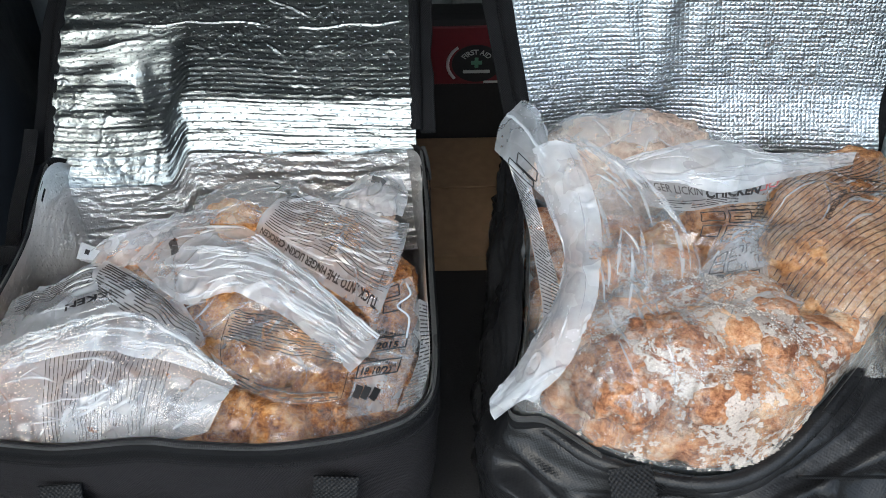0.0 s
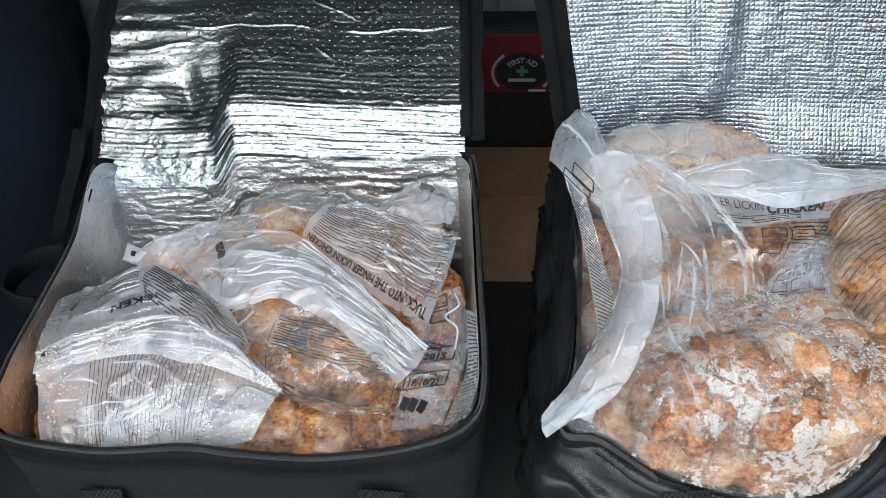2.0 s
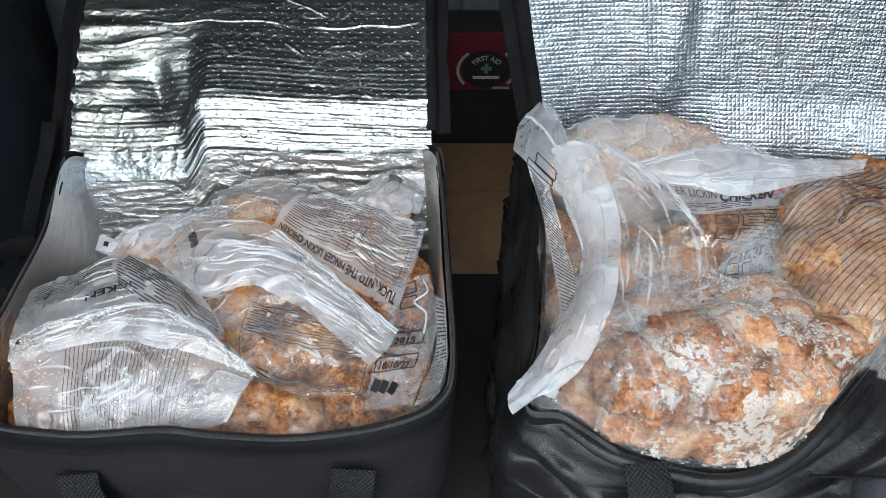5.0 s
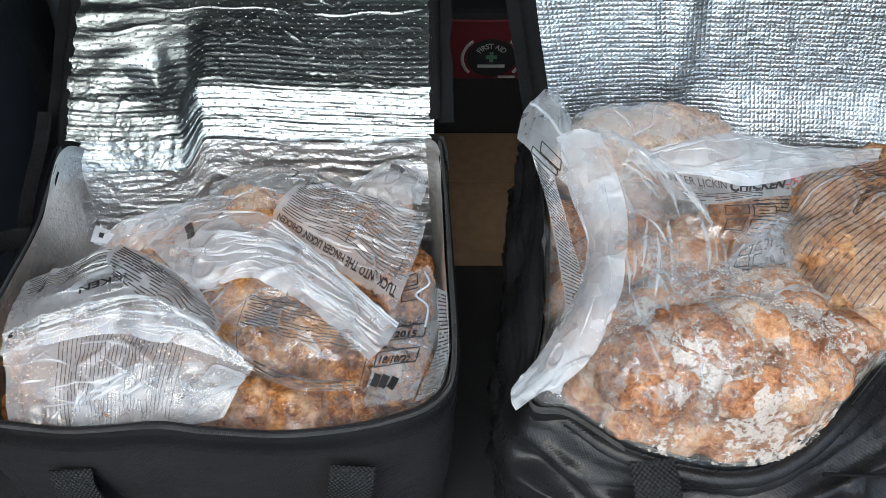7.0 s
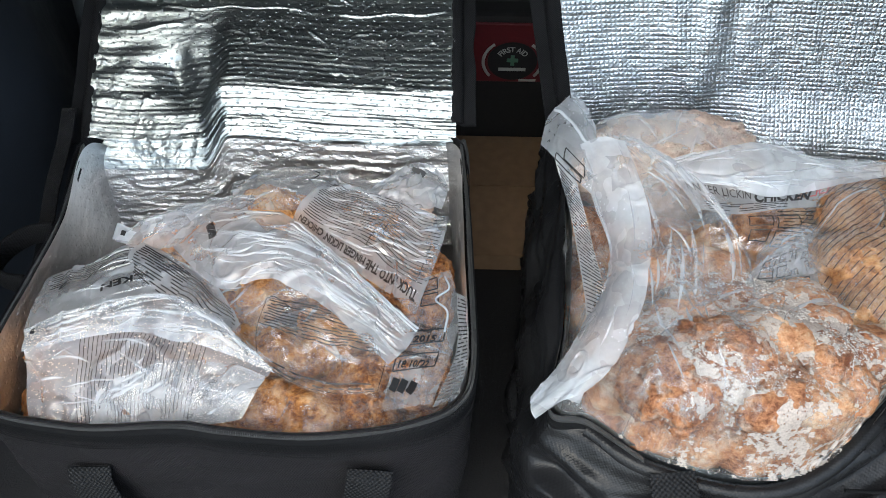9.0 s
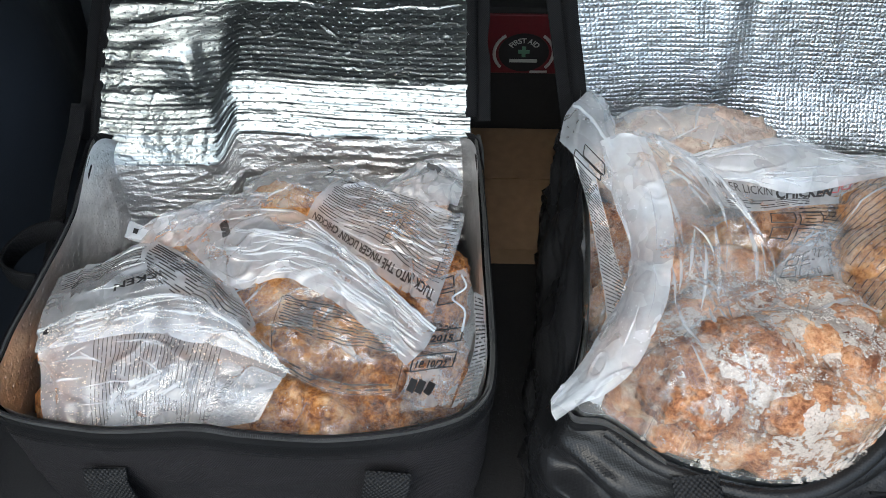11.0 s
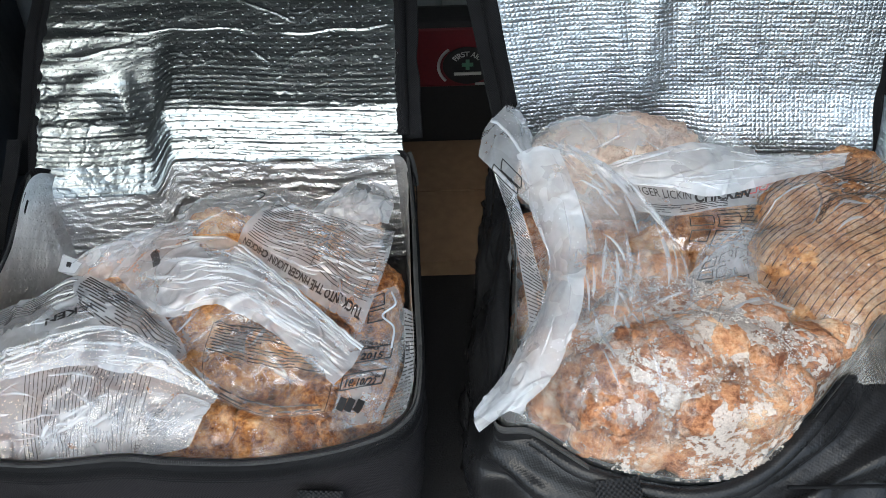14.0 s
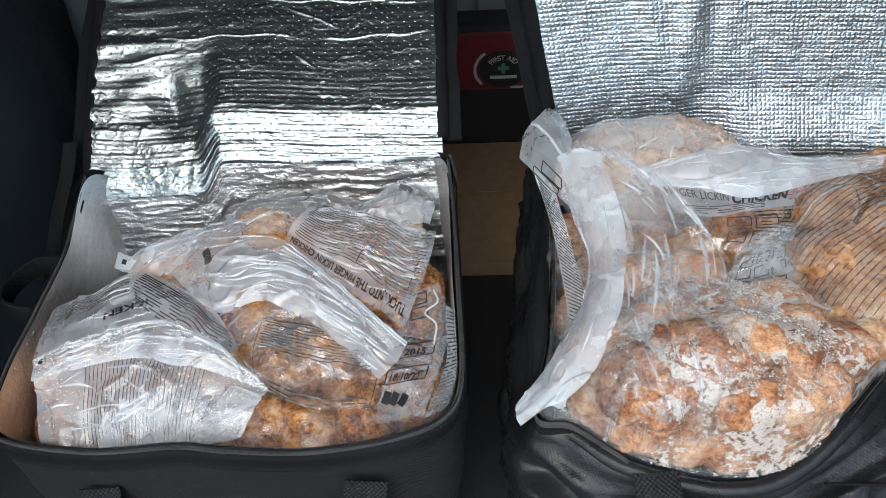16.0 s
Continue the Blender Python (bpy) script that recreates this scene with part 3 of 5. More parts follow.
def rim_parts(rim, thing, tape_w):
    """The zip along an opening's front and sides: a cloth tape, and its teeth as one row."""
    loop = spline(rim, 260)
    mid = loop.mean(0)
    out = loop - mid
    out[:, 2] = 0
    out /= np.linalg.norm(out, axis=1, keepdims=True)
    prof = [(0.003, -tape_w), (0.0042, -tape_w * 0.5), (0.0050, -0.006), (0.0044, -0.0026), (0.0030, -0.0012), (0.0012, -0.0006), (-0.0012, -0.0008), (-0.0024, -0.003), (-0.0028, -0.006)]
    g = np.stack([loop + out * a + np.array([0, 0, b]) for a, b in prof])
    tape = part("zip_tape", grid_mesh(g), M_TAPE, thing, "black zip tape")
    verts, faces = [], []
    dense = spline(rim, 600)
    tan = np.gradient(dense, axis=0)
    tan /= np.linalg.norm(tan, axis=1, keepdims=True)
    o2 = dense - mid
    o2[:, 2] = 0
    o2 /= np.linalg.norm(o2, axis=1, keepdims=True)
    for p, t, o in list(zip(dense, tan, o2)):
        base = len(verts)
        c = p + o * 0.0005 + np.array([0, 0, 0.0018])
        for a in (-0.0008, 0.0008):
            for b in (-0.0022, 0.0022):
                for d in (-0.0014, 0.0016):
                    verts.append(c + t * a + o * b + np.array([0, 0, d]))
        faces += [tuple(base + i for i in f) for f in ((0, 1, 3, 2), (4, 6, 7, 5), (0, 4, 5, 1), (2, 3, 7, 6), (1, 5, 7, 3), (0, 2, 6, 4))]
    teeth = part("zip_teeth", mesh_of(verts, faces, smooth=False), M_TEETH, tape, "dark moulded zip teeth")
    teeth["kind"] = "stuff"
    return tape


def lid_parts(outer, thing, lining_mat, cloth_mat, edge=0.0085, inner=0):
    """A padded lid from the grid of its inner face: foil, cloth back, bound edges and half of the zip; its first rows may belong to the bag's back."""
    n = normals(outer)
    if inner:
        # Same foil as the lid's, in its lightened copy.
        part("back_lining", grid_mesh(outer[: inner + 1]), M_LINING_LIT, thing, "silver dotted foil down the back")
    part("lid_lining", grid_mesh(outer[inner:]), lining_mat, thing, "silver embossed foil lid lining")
    back = (outer - n * 0.014)[inner:]
    rim = outer[inner:]
    up = inner // 3
    edge_l, edge_r, edge_t = (rim[up:, 0] + back[up:, 0]) / 2, (rim[up:, -1] + back[up:, -1]) / 2, (rim[-1] + back[-1]) / 2
    part("lid_back", grid_mesh(back[:, ::-1]), cloth_mat, thing, "dark cloth back of the lid")
    for line in (edge_l, edge_r, edge_t):
        keep = spline(line[:: max(1, len(line) // 12)], 60)
        part("lid_binding", tube(keep, edge, 10), M_TAPE, thing, "black bound lid edge")
    for line, way in ((edge_l, -1.0), (edge_r, 1.0)):
        keep = spline(line[:: max(1, len(line) // 9)], 50) + np.array([way * (edge + 0.006), 0.0, -0.004])
        part("lid_zip", ribbon(keep, 0.017, 0.003, (1, 0, 0.25 * way)), M_TAPE, thing, "black zip tape of the lid")


LEFT_AT = (-0.205, 0.525, 0.0)
RIGHT_AT = (0.29, 0.55, 0.0)

# The grey nylon bag: its opening, swelling middle and base, as closed outlines.
L_RIM = [(-0.398, 0.364, 0.318), (-0.31, 0.343, 0.321), (-0.225, 0.338, 0.336), (-0.185, 0.337, 0.330), (-0.12, 0.343, 0.315), (-0.05, 0.352, 0.318), (-0.006, 0.37, 0.322),
         (0.009, 0.41, 0.325), (0.006, 0.52, 0.332), (0.002, 0.62, 0.335), (-0.004, 0.698, 0.338), (-0.05, 0.726, 0.318), (-0.21, 0.732, 0.312), (-0.38, 0.726, 0.302),
         (-0.419, 0.690, 0.335), (-0.405, 0.58, 0.33), (-0.407, 0.50, 0.326), (-0.411, 0.42, 0.322)]


def shaped(rim, grow, z, keep=0.0):
    c = np.array(rim).mean(0)
    out = []
    for p in rim:
        d = np.array(p) - c
        out.append((c[0] + d[0] * grow, c[1] + d[1] * grow, z + keep * (p[2] - c[2])))
    return out


grey_bag = empty("insulated_bag", "open grey nylon cool bag with foil lining and frozen chicken", "cool bag", "insulated bags in the boot", LEFT_AT)
g = bag_skin([shaped(L_RIM, 0.93, 0.004), shaped(L_RIM, 0.96, 0.10), shaped(L_RIM, 1.0, 0.22, 0.4), shaped(L_RIM, 1.002, 0.331, 1.0)], 90, 3, 0.009)
part("bag_wall", grid_mesh(g, closed=True), M_NYLON, grey_bag, "dark grey woven nylon")
g = bag_skin([shaped(L_RIM, 0.93, 0.02), shaped(L_RIM, 0.95, 0.235, 0.4), shaped(L_RIM, 0.98, 0.327, 1.0)], 60, 8, 0.007)
part("lining", grid_mesh(g, closed=True), M_LINING_LIT, grey_bag, "silver dotted foil lining")
part("bag_base", slab(-0.38, -0.03, 0.37, 0.68, 0.002, 0.02, 0.005), M_NYLON, grey_bag)
rim_parts(L_RIM[14:] + L_RIM[:11], grey_bag, 0.017)


def grey_lid():
    nu, nv = 260, 300
    # Knots from the inside of the bag's back, over the hinge, up a bright kick and back along the flat of the lid.
    knots = np.array([0.0, 0.27, 0.37, 0.47, 0.72, 1.0])
    right = np.array([(0.684, 0.200), (0.712, 0.335), (0.731, 0.354), (0.750, 0.376), (0.842, 0.420), (0.940, 0.468)])
    left = np.array([(0.676, 0.190), (0.698, 0.302), (0.719, 0.327), (0.748, 0.350), (0.841, 0.417), (0.940, 0.468)])
    u, s = np.meshgrid(np.linspace(0, 1, nu), np.linspace(0, 1, nv))
    wander = 0.05 * (fbm(np.stack([u * 3, s * 9, u * 0], -1), 44, 3) - 0.5)
    w = smooth(0.31, 0.385, u + wander - 0.10 * (0.42 - s) * (s < 0.42))
    sag = 0.006 * smooth(0.55, 1.0, u) ** 2 + 0.003 * np.sin(u * 11) * smooth(0.1, 0.3, s)
    y = np.interp(s, knots, left[:, 0]) * (1 - w) + np.interp(s, knots, right[:, 0]) * w
    z = np.interp(s, knots, left[:, 1]) * (1 - w) + np.interp(s, knots, right[:, 1]) * w - sag * smooth(0.1, 0.3, s) * smooth(0.9, 0.5, s)
    x = -0.432 + 0.424 * u - 0.006 * s * (u - 0.5) * 2
    g = np.stack([x, y, z], -1)
    n = normals(g)
    flat = np.stack([u * 4, s * 10, u * 0], -1)
    warp = (fbm(flat * 1.5, 40, 3) - 0.5)[..., None] * 1.6
    low, kick, top = smooth(0.30, 0.24, s), smooth(0.24, 0.29, s) * smooth(0.5, 0.46, s), smooth(0.45, 0.5, s)
    # Fine pleats that run across the lid, close at the kick and fading up the flat.
    phase = s * 62 + 2.2 * fbm(np.stack([u * 3, s * 5, u * 0], -1), 5, 4)
    h = 0.00024 * np.sin(phase * math.pi * 2) * (0.25 * low + 0.9 * kick + 0.75 * top * smooth(0.72, 0.5, s) + 0.16 * top)
    h += 0.00030 * np.sin(phase * 2.6 + 5 * fbm(flat, 9, 2)) * (kick + 0.5 * top)
    # Wavy chevrons inside the bag, soft cushions on the flat.
    h += low * (0.0030 * (fbm(np.stack([u * 9, s * 44, u * 0 + 2], -1) + warp, 21, 3, True) - 0.5) + 0.0045 * (facets(u, s, 77, 9.0, (1.6, 1.6)) - 0.5))
    h += (kick + top) * 0.0013 * (fbm(flat * np.array([1.6, 1.2, 1]) + warp, 23, 3, True) - 0.5)
    h += kick * 0.0030 * (facets(u, s, 81, 20.0, (1.5, 0.8)) - 0.5) + top * 0.0012 * (facets(u, s, 83, 16.0, (1.2, 1.2)) - 0.5)
    net = fbm(np.stack([u * 8 + 3, s * 7, u * 0], -1), 90, 4)
    h += 0.0008 * smooth(0.965, 1.0, 1 - np.abs(2 * net - 1)) * (0.4 + 0.6 * top)
    h += 0.0006 * smooth(0.96, 1.0, 1 - np.abs(2 * fbm(np.stack([u * 17, s * 15 + 4, u * 0], -1), 95, 2) - 1))
    # A crushed dent beside the step, with upright wrinkles in it.
    dent = np.exp(-(((u - 0.235 - 0.35 * (0.55 - s)) / 0.055) ** 2) - ((s - 0.545) / 0.075) ** 2)
    h += dent * (-0.010 + 0.005 * (facets(u, s, 31, 20.0, (2.0, 0.8)) - 0.5))
    h += 0.0050 * smooth(0.40, 0.1, u) * top * (facets(u, s, 35, 12.0, (1.0, 2.2)) - 0.5)
    for u0, u1, s0, slope, wide in ((0.16, 0.60, 0.735, -0.035, 0.0024), (0.66, 0.99, 0.705, 0.05, 0.0024), (0.05, 0.25, 0.665, 0.12, 0.003), (0.55, 0.72, 0.83, -0.55, 0.003), (0.58, 0.66, 0.67, -0.9, 0.003), (0.5, 0.95, 0.85, -0.05, 0.0025)):
        on = smooth(u0, u0 + 0.03, u) * smooth(u1, u1 - 0.03, u)
        h += 0.0017 * on * np.exp(-(((s - s0 - slope * (u - u0) - 0.004 * np.sin(u * 40)) / wide) ** 2))
    return g + n * h[..., None]


lid_parts(grey_lid(), grey_bag, M_FOIL_L_DIM, M_NYLON, inner=78)


def hanging_handle(thing, a, b, drop, y, label="black webbing carry handle"):
    """A carry strap sewn on at two ends, hanging down the front."""
    ax, az = a
    bx, bz = b
    pts = [(ax, y + 0.004, az), (ax + 0.003, y - 0.006, az - 0.02), (ax + 0.02, y - 0.014, az - drop * 0.6), (ax + 0.07, y - 0.018, az - drop), ((ax + bx) / 2, y - 0.02, az - drop * 1.05),
           (bx - 0.07, y - 0.018, bz - drop), (bx - 0.02, y - 0.014, bz - drop * 0.6), (bx - 0.003, y - 0.006, bz - 0.02), (bx, y + 0.004, bz)]
    line = spline(pts, 80)
    part("handle", ribbon_flat(line, 0.038, 0.003), M_WEB, thing, label)


def ribbon_flat(line, width, thick):
    """A strap that lies against a front, its width across its own way in that plane."""
    c = np.array(line, float)
    d = np.gradient(c, axis=0)
    d /= np.linalg.norm(d, axis=1, keepdims=True)
    s = np.cross(d, np.array([0, 1.0, 0]))
    s /= np.linalg.norm(s, axis=1, keepdims=True)
    n = np.cross(d, s)
    ring_ = [(-0.5, -0.3), (-0.46, -0.5), (0, -0.5), (0.46, -0.5), (0.5, -0.3), (0.5, 0.3), (0.46, 0.5), (0, 0.5), (-0.46, 0.5), (-0.5, 0.3)]
    g = np.stack([c + s * a * width + n * b * thick for a, b in ring_], 1)
    v = np.r_[0, np.cumsum(np.linalg.norm(np.diff(c, axis=0), axis=1))]
    uv = np.stack(np.meshgrid([r[0] * width for r in ring_], v), -1).reshape(-1, 2)
    nv, nu = g.shape[:2]
    faces = [tuple(f) for f in grid_faces(nv, nu, True)] + [tuple(range(nu)), tuple(range((nv - 1) * nu, nv * nu))]
    return mesh_of(g.reshape(-1, 3), faces, uv)


hanging_handle(grey_bag, (-0.312, 0.272), (-0.075, 0.278), 0.16, 0.333)
loop = spline([(-0.424, 0.590, 0.300), (-0.452, 0.585, 0.298), (-0.470, 0.562, 0.296), (-0.468, 0.535, 0.296), (-0.446, 0.520, 0.298), (-0.424, 0.515, 0.300)], 50)
part("strap_loop", ribbon(loop, 0.024, 0.0045, (0, 0, 1)), M_TAPE, grey_bag, "frayed black webbing loop")
flank = spline([(-0.446, 0.735, 0.352), (-0.446, 0.700, 0.332), (-0.450, 0.650, 0.305), (-0.450, 0.600, 0.275), (-0.448, 0.550, 0.255)], 40)
part("side_strap", ribbon(flank, 0.016, 0.003, (1, 0.2, 0.1)), M_TAPE, grey_bag, "black webbing side strap")
seam_loop = spline(L_RIM, 260, closed=True)
away = seam_loop - seam_loop.mean(0)
away[:, 2] = 0
away /= np.linalg.norm(away, axis=1, keepdims=True)
for drop in (0.019, 0.0225):
    line = seam_loop + away * 0.0045 - np.array([0, 0, drop])
    part("seam", tube(np.vstack([line, line[:1]]), 0.0005, 6), M_TAPE, grey_bag, "stitched hem line")
puller = spline([(-0.002, 0.703, 0.342), (0.002, 0.70, 0.325), (0.004, 0.698, 0.30)], 12)
part("zip_puller", tube(puller, 0.003, 6), M_TEETH, grey_bag, "black zip puller")

# The shiny black bag: its opening is pulled out of shape by the load.
R_RIM = [(0.072, 0.375, 0.315), (0.103, 0.364, 0.313), (0.144, 0.335, 0.308), (0.22, 0.315, 0.305), (0.275, 0.325, 0.310), (0.33, 0.362, 0.328), (0.40, 0.43, 0.342), (0.47, 0.51, 0.345),
         (0.530, 0.60, 0.345), (0.555, 0.70, 0.342), (0.566, 0.790, 0.338), (0.49, 0.826, 0.318), (0.30, 0.826, 0.325), (0.16, 0.82, 0.325), (0.116, 0.78, 0.345), (0.104, 0.66, 0.345),
         (0.098, 0.55, 0.34), (0.088, 0.45, 0.328)]
R_MID = [(0.052, 0.365, 0.24), (0.09, 0.318, 0.25), (0.161, 0.300, 0.25), (0.25, 0.296, 0.255), (0.34, 0.30, 0.27), (0.42, 0.315, 0.275), (0.49, 0.36, 0.28), (0.53, 0.45, 0.28),
         (0.555, 0.58, 0.28), (0.57, 0.70, 0.28), (0.57, 0.795, 0.28), (0.48, 0.828, 0.28), (0.30, 0.828, 0.28), (0.15, 0.825, 0.28), (0.095, 0.765, 0.28), (0.078, 0.66, 0.27),
         (0.066, 0.55, 0.26), (0.056, 0.45, 0.25)]
# The film bulges a little over the front of that opening.
R_LIP = [(x, y - (0.004 if 0.12 < x < 0.30 and y < 0.4 else 0.0), z) for x, y, z in R_RIM]
black_bag = empty("insulated_bag", "open glossy black cool bag with waffle foil lining, overfilled", "cool bag", "insulated bags in the boot", RIGHT_AT)
g = bag_skin([shaped(R_MID, 0.92, 0.004), shaped(R_MID, 0.97, 0.12), R_MID, R_RIM], 110, 15, 0.020)
u, v = np.meshgrid(np.linspace(0, 1, g.shape[1]), np.linspace(0, 1, g.shape[0]))
pleat = 0.017 * (facets(u, v, 141, 9.0, (2.6, 1.0)) - 0.5) + 0.009 * (facets(u, v, 142, 14.0, (2.2, 0.7)) - 0.5) + 0.002 * (facets(u, v, 143, 34.0, (2.4, 1.0)) - 0.5)
# Long folds swing from the pulled corner down across the front.
sweep = 0.0
for lift, start, slope, wide in ((0.007, 0.90, 1.9, 0.030), (-0.007, 0.83, 2.0, 0.035), (0.006, 0.76, 1.6, 0.03), (0.007, 0.70, -0.5, 0.03), (-0.007, 0.78, -0.6, 0.03)):
    away = v - start + slope * u
    sweep = sweep + lift * np.exp(-((away / wide) ** 2)) * smooth(0.0, 0.02, u) * smooth(0.34, 0.22, u)
g = g + normals(g) * sweep[..., None]
seamless = smooth(0.0, 0.03, u) * smooth(1.0, 0.97, u)
g = g + normals(g) * (pleat * seamless * smooth(1.0, 0.93, v) * smooth(0.0, 0.2, v))[..., None]
part("bag_wall", grid_mesh(g, closed=True), M_PVC, black_bag, "shiny black woven plastic")
g = bag_skin([shaped(R_MID, 0.88, 0.02), shaped(R_RIM, 0.93, 0.2, 0.4), shaped(R_RIM, 0.97, 0.332, 1.0)], 40, 18, 0.012)
part("lining", grid_mesh(g, closed=True), M_FOIL_R, black_bag, "silver waffle foil lining")
part("bag_base", slab(0.10, 0.48, 0.36, 0.74, 0.002, 0.02, 0.005), M_PVC, black_bag)
rim_parts(R_RIM[14:] + R_RIM[:3], black_bag, 0.024)
rim_parts(R_RIM[5:11], black_bag, 0.034)
part("lip", tube(spline(R_RIM[1:7], 80) - np.array([0, 0.002, 0.006]), 0.007, 12), M_PVC, black_bag, "rolled edge of shiny black plastic")


def black_lid():
    nu, nv = 180, 200
    u, s = np.meshgrid(np.linspace(0, 1, nu), np.linspace(0, 1, nv))
    x = 0.143 - 0.106 * s + (0.419 + 0.072 * s) * u
    y = 0.774 + 0.075 * s + 0.012 * np.sin(u * 3.1)
    # Its lower half on one side kicks out towards the opening; a soft upright fold divides it.
    y = y - 0.020 * smooth(0.285 - 0.03 * u, 0.10, s) * smooth(0.42, 0.56, u)
    z = 0.22 + 0.50 * s
    g = np.stack([x, y, z], -1)
    n = normals(g)
    h = 0.011 * (fbm(np.stack([u * 4, s * 3, u * 0], -1), 61, 3) - 0.5)
    h += 0.005 * (facets(u, s, 133, 7.0, (1.2, 0.5)) - 0.5) + 0.004 * (fbm(np.stack([u * 9 + s * 2, s * 2.5, u * 0 + 4], -1), 66, 2, True) - 0.5)
    fold = u - 0.44 - 0.22 * (s - 0.3)
    h += (-0.0016 * np.exp(-((fold / 0.035) ** 2)) + 0.0032 * np.exp(-(((fold + 0.07) / 0.035) ** 2))) * smooth(0.05, 0.2, s)
    h += 0.006 * np.exp(-((fold / 0.12) ** 2)) * (facets(u, s, 137, 12.0, (1.6, 0.8)) - 0.5)
    net = fbm(np.stack([u * 6 + 3, s * 6, u * 0], -1), 190, 3)
    h += 0.0004 * smooth(0.94, 1.0, 1 - np.abs(2 * net - 1))
    return g + n * h[..., None]


lid_parts(black_lid(), black_bag, M_FOIL_R, M_TAPE, 0.010)
# First tube is a seam; the second draws the front fold's shaded crease.
for ends in (((0.392, 0.424, 0.3445), (0.405, 0.378, 0.322), (0.418, 0.326, 0.292), (0.424, 0.305, 0.26)), ((0.30, 0.315, 0.304), (0.36, 0.318, 0.296), (0.43, 0.326, 0.29), (0.50, 0.375, 0.288))):
    part("seam", tube(spline(ends, 40), 0.0016, 6), M_TAPE, black_bag, "black seam and dark crease line")
strap = spline([(0.165, 0.322, 0.312), (0.168, 0.300, 0.300), (0.178, 0.290, 0.27), (0.20, 0.286, 0.22), (0.24, 0.284, 0.18)], 40)
part("handle", ribbon_flat(strap, 0.036, 0.003), M_WEB, black_bag, "black webbing carry handle")


# ---- frozen chicken ----
def chicken_piece(parent, at, radii, turn, seed, material):
    bm = bmesh.new()
    bmesh.ops.create_icosphere(bm, subdivisions=4 if max(radii) < 0.033 else 5, radius=1)
    me = bpy.data.meshes.new("chicken_piece")
    bm.to_mesh(me)
    bm.free()
    p = np.empty(len(me.vertices) * 3)
    me.vertices.foreach_get("co", p)
    p = p.reshape(-1, 3)
    d = 0.6 * (fbm(p * 1.2 + seed * 5.1, seed, 3) - 0.5) + 0.50 * (fbm(p * 2.0 + seed, seed + 4, 5, True) - 0.55) + 0.26 * (fbm(p * 9 + seed, seed + 7, 3, True) - 0.5)
    p = p * (1 + d * (0.5 if max(radii) > 0.05 else 1.0))[:, None] * np.array(radii)
    rot = np.array(Euler([radians(a) for a in turn]).to_matrix())
    p = p @ rot.T + np.array(at)
    me.vertices.foreach_set("co", p.ravel())
    me.polygons.foreach_set("use_smooth", [True] * len(me.polygons))
    me.update()
    return part("chicken_piece", me, material, parent)


def drape(lumps, x0, x1, y0, y1, low, n=110, loops=160, slack=0.004, power=3.0, sag=0.0, rim=None):
    """A film pulled over lumps (x, y, z, rx, ry, rz): it touches the tops, spans the hollows, and falls to low at its rounded border."""
    x, y = np.meshgrid(np.linspace(x0, x1, n), np.linspace(y0, y1, n))
    top = np.full(x.shape, low)
    for cx, cy, cz, rx, ry, rz in lumps:
        q = 1 - ((x - cx) / (rx * 1.12)) ** 2 - ((y - cy) / (ry * 1.12)) ** 2
        top = np.maximum(top, np.where(q > 0, cz + rz * 1.12 * np.sqrt(np.maximum(q, 0)), low))
    border = 0.93 < (np.abs(2 * (x - x0) / (x1 - x0) - 1) ** power + np.abs(2 * (y - y0) / (y1 - y0) - 1) ** power)
    if rim is not None:
        border |= depth_in(np.stack([x, y], -1), rim) < 0.006
    z = top.copy()
    for _ in range(loops):
        m = z.copy()
        m[1:-1, 1:-1] = (z[:-2, 1:-1] + z[2:, 1:-1] + z[1:-1, :-2] + z[1:-1, 2:]) / 4
        z = np.maximum(top, m - sag)
        z[border] = np.minimum(z[border], low)
    return np.stack([x, y, z + slack], -1)


def chicken_bag(label, at, group="bags of frozen chicken"):
    return empty("chicken_bag", label, "bag of chicken", group, at)


OUTLINES = {}


def room(x, y, rim):
    """How far a place lies inside an outline (outside: minus), and the way to its middle."""
    if id(rim) not in OUTLINES:
        OUTLINES[id(rim)] = np.array(spline(rim, 90, closed=True))[:, :2]
    p = OUTLINES[id(rim)]
    q = np.roll(p, -1, 0)
    t = np.clip((((x, y) - p) * (q - p)).sum(1) / ((q - p) ** 2).sum(1), 0, 1)[:, None]
    gap = np.linalg.norm(p + t * (q - p) - (x, y), axis=1).min()
    cross = ((p[:, 1] > y) != (q[:, 1] > y)) & (x < (q[:, 0] - p[:, 0]) * (y - p[:, 1]) / (q[:, 1] - p[:, 1] + 1e-12) + p[:, 0])
    mid = p.mean(0) - (x, y)
    return (gap if cross.sum() % 2 else -gap), mid / (np.linalg.norm(mid) + 1e-9)


def kept_in(lumps, rim, near):
    """Lumps moved inwards until they clear the lining."""
    out = []
    for x, y, z, rx, ry, rz in lumps:
        for _ in range(40):
            free, way = room(x, y, rim)
            if free > near * max(rx, ry):
                break
            x, y = x + way[0] * 0.004, y + way[1] * 0.004
        out.append((x, y, z, rx, ry, rz))
    return out


def fill(bag, lumps, material, seed, near=1.4):
    lumps = kept_in(lumps, L_RIM if bag.location.x < 0.02 else R_RIM, near)
    for i, (x, y, z, rx, ry, rz) in enumerate(lumps):
        rng = random.Random(seed * 31 + i)
        chicken_piece(bag, (x, y, z), (rx, ry, rz), (rng.uniform(-15, 15), rng.uniform(-15, 15), rng.uniform(-25, 25)), seed * 13 + i, material)


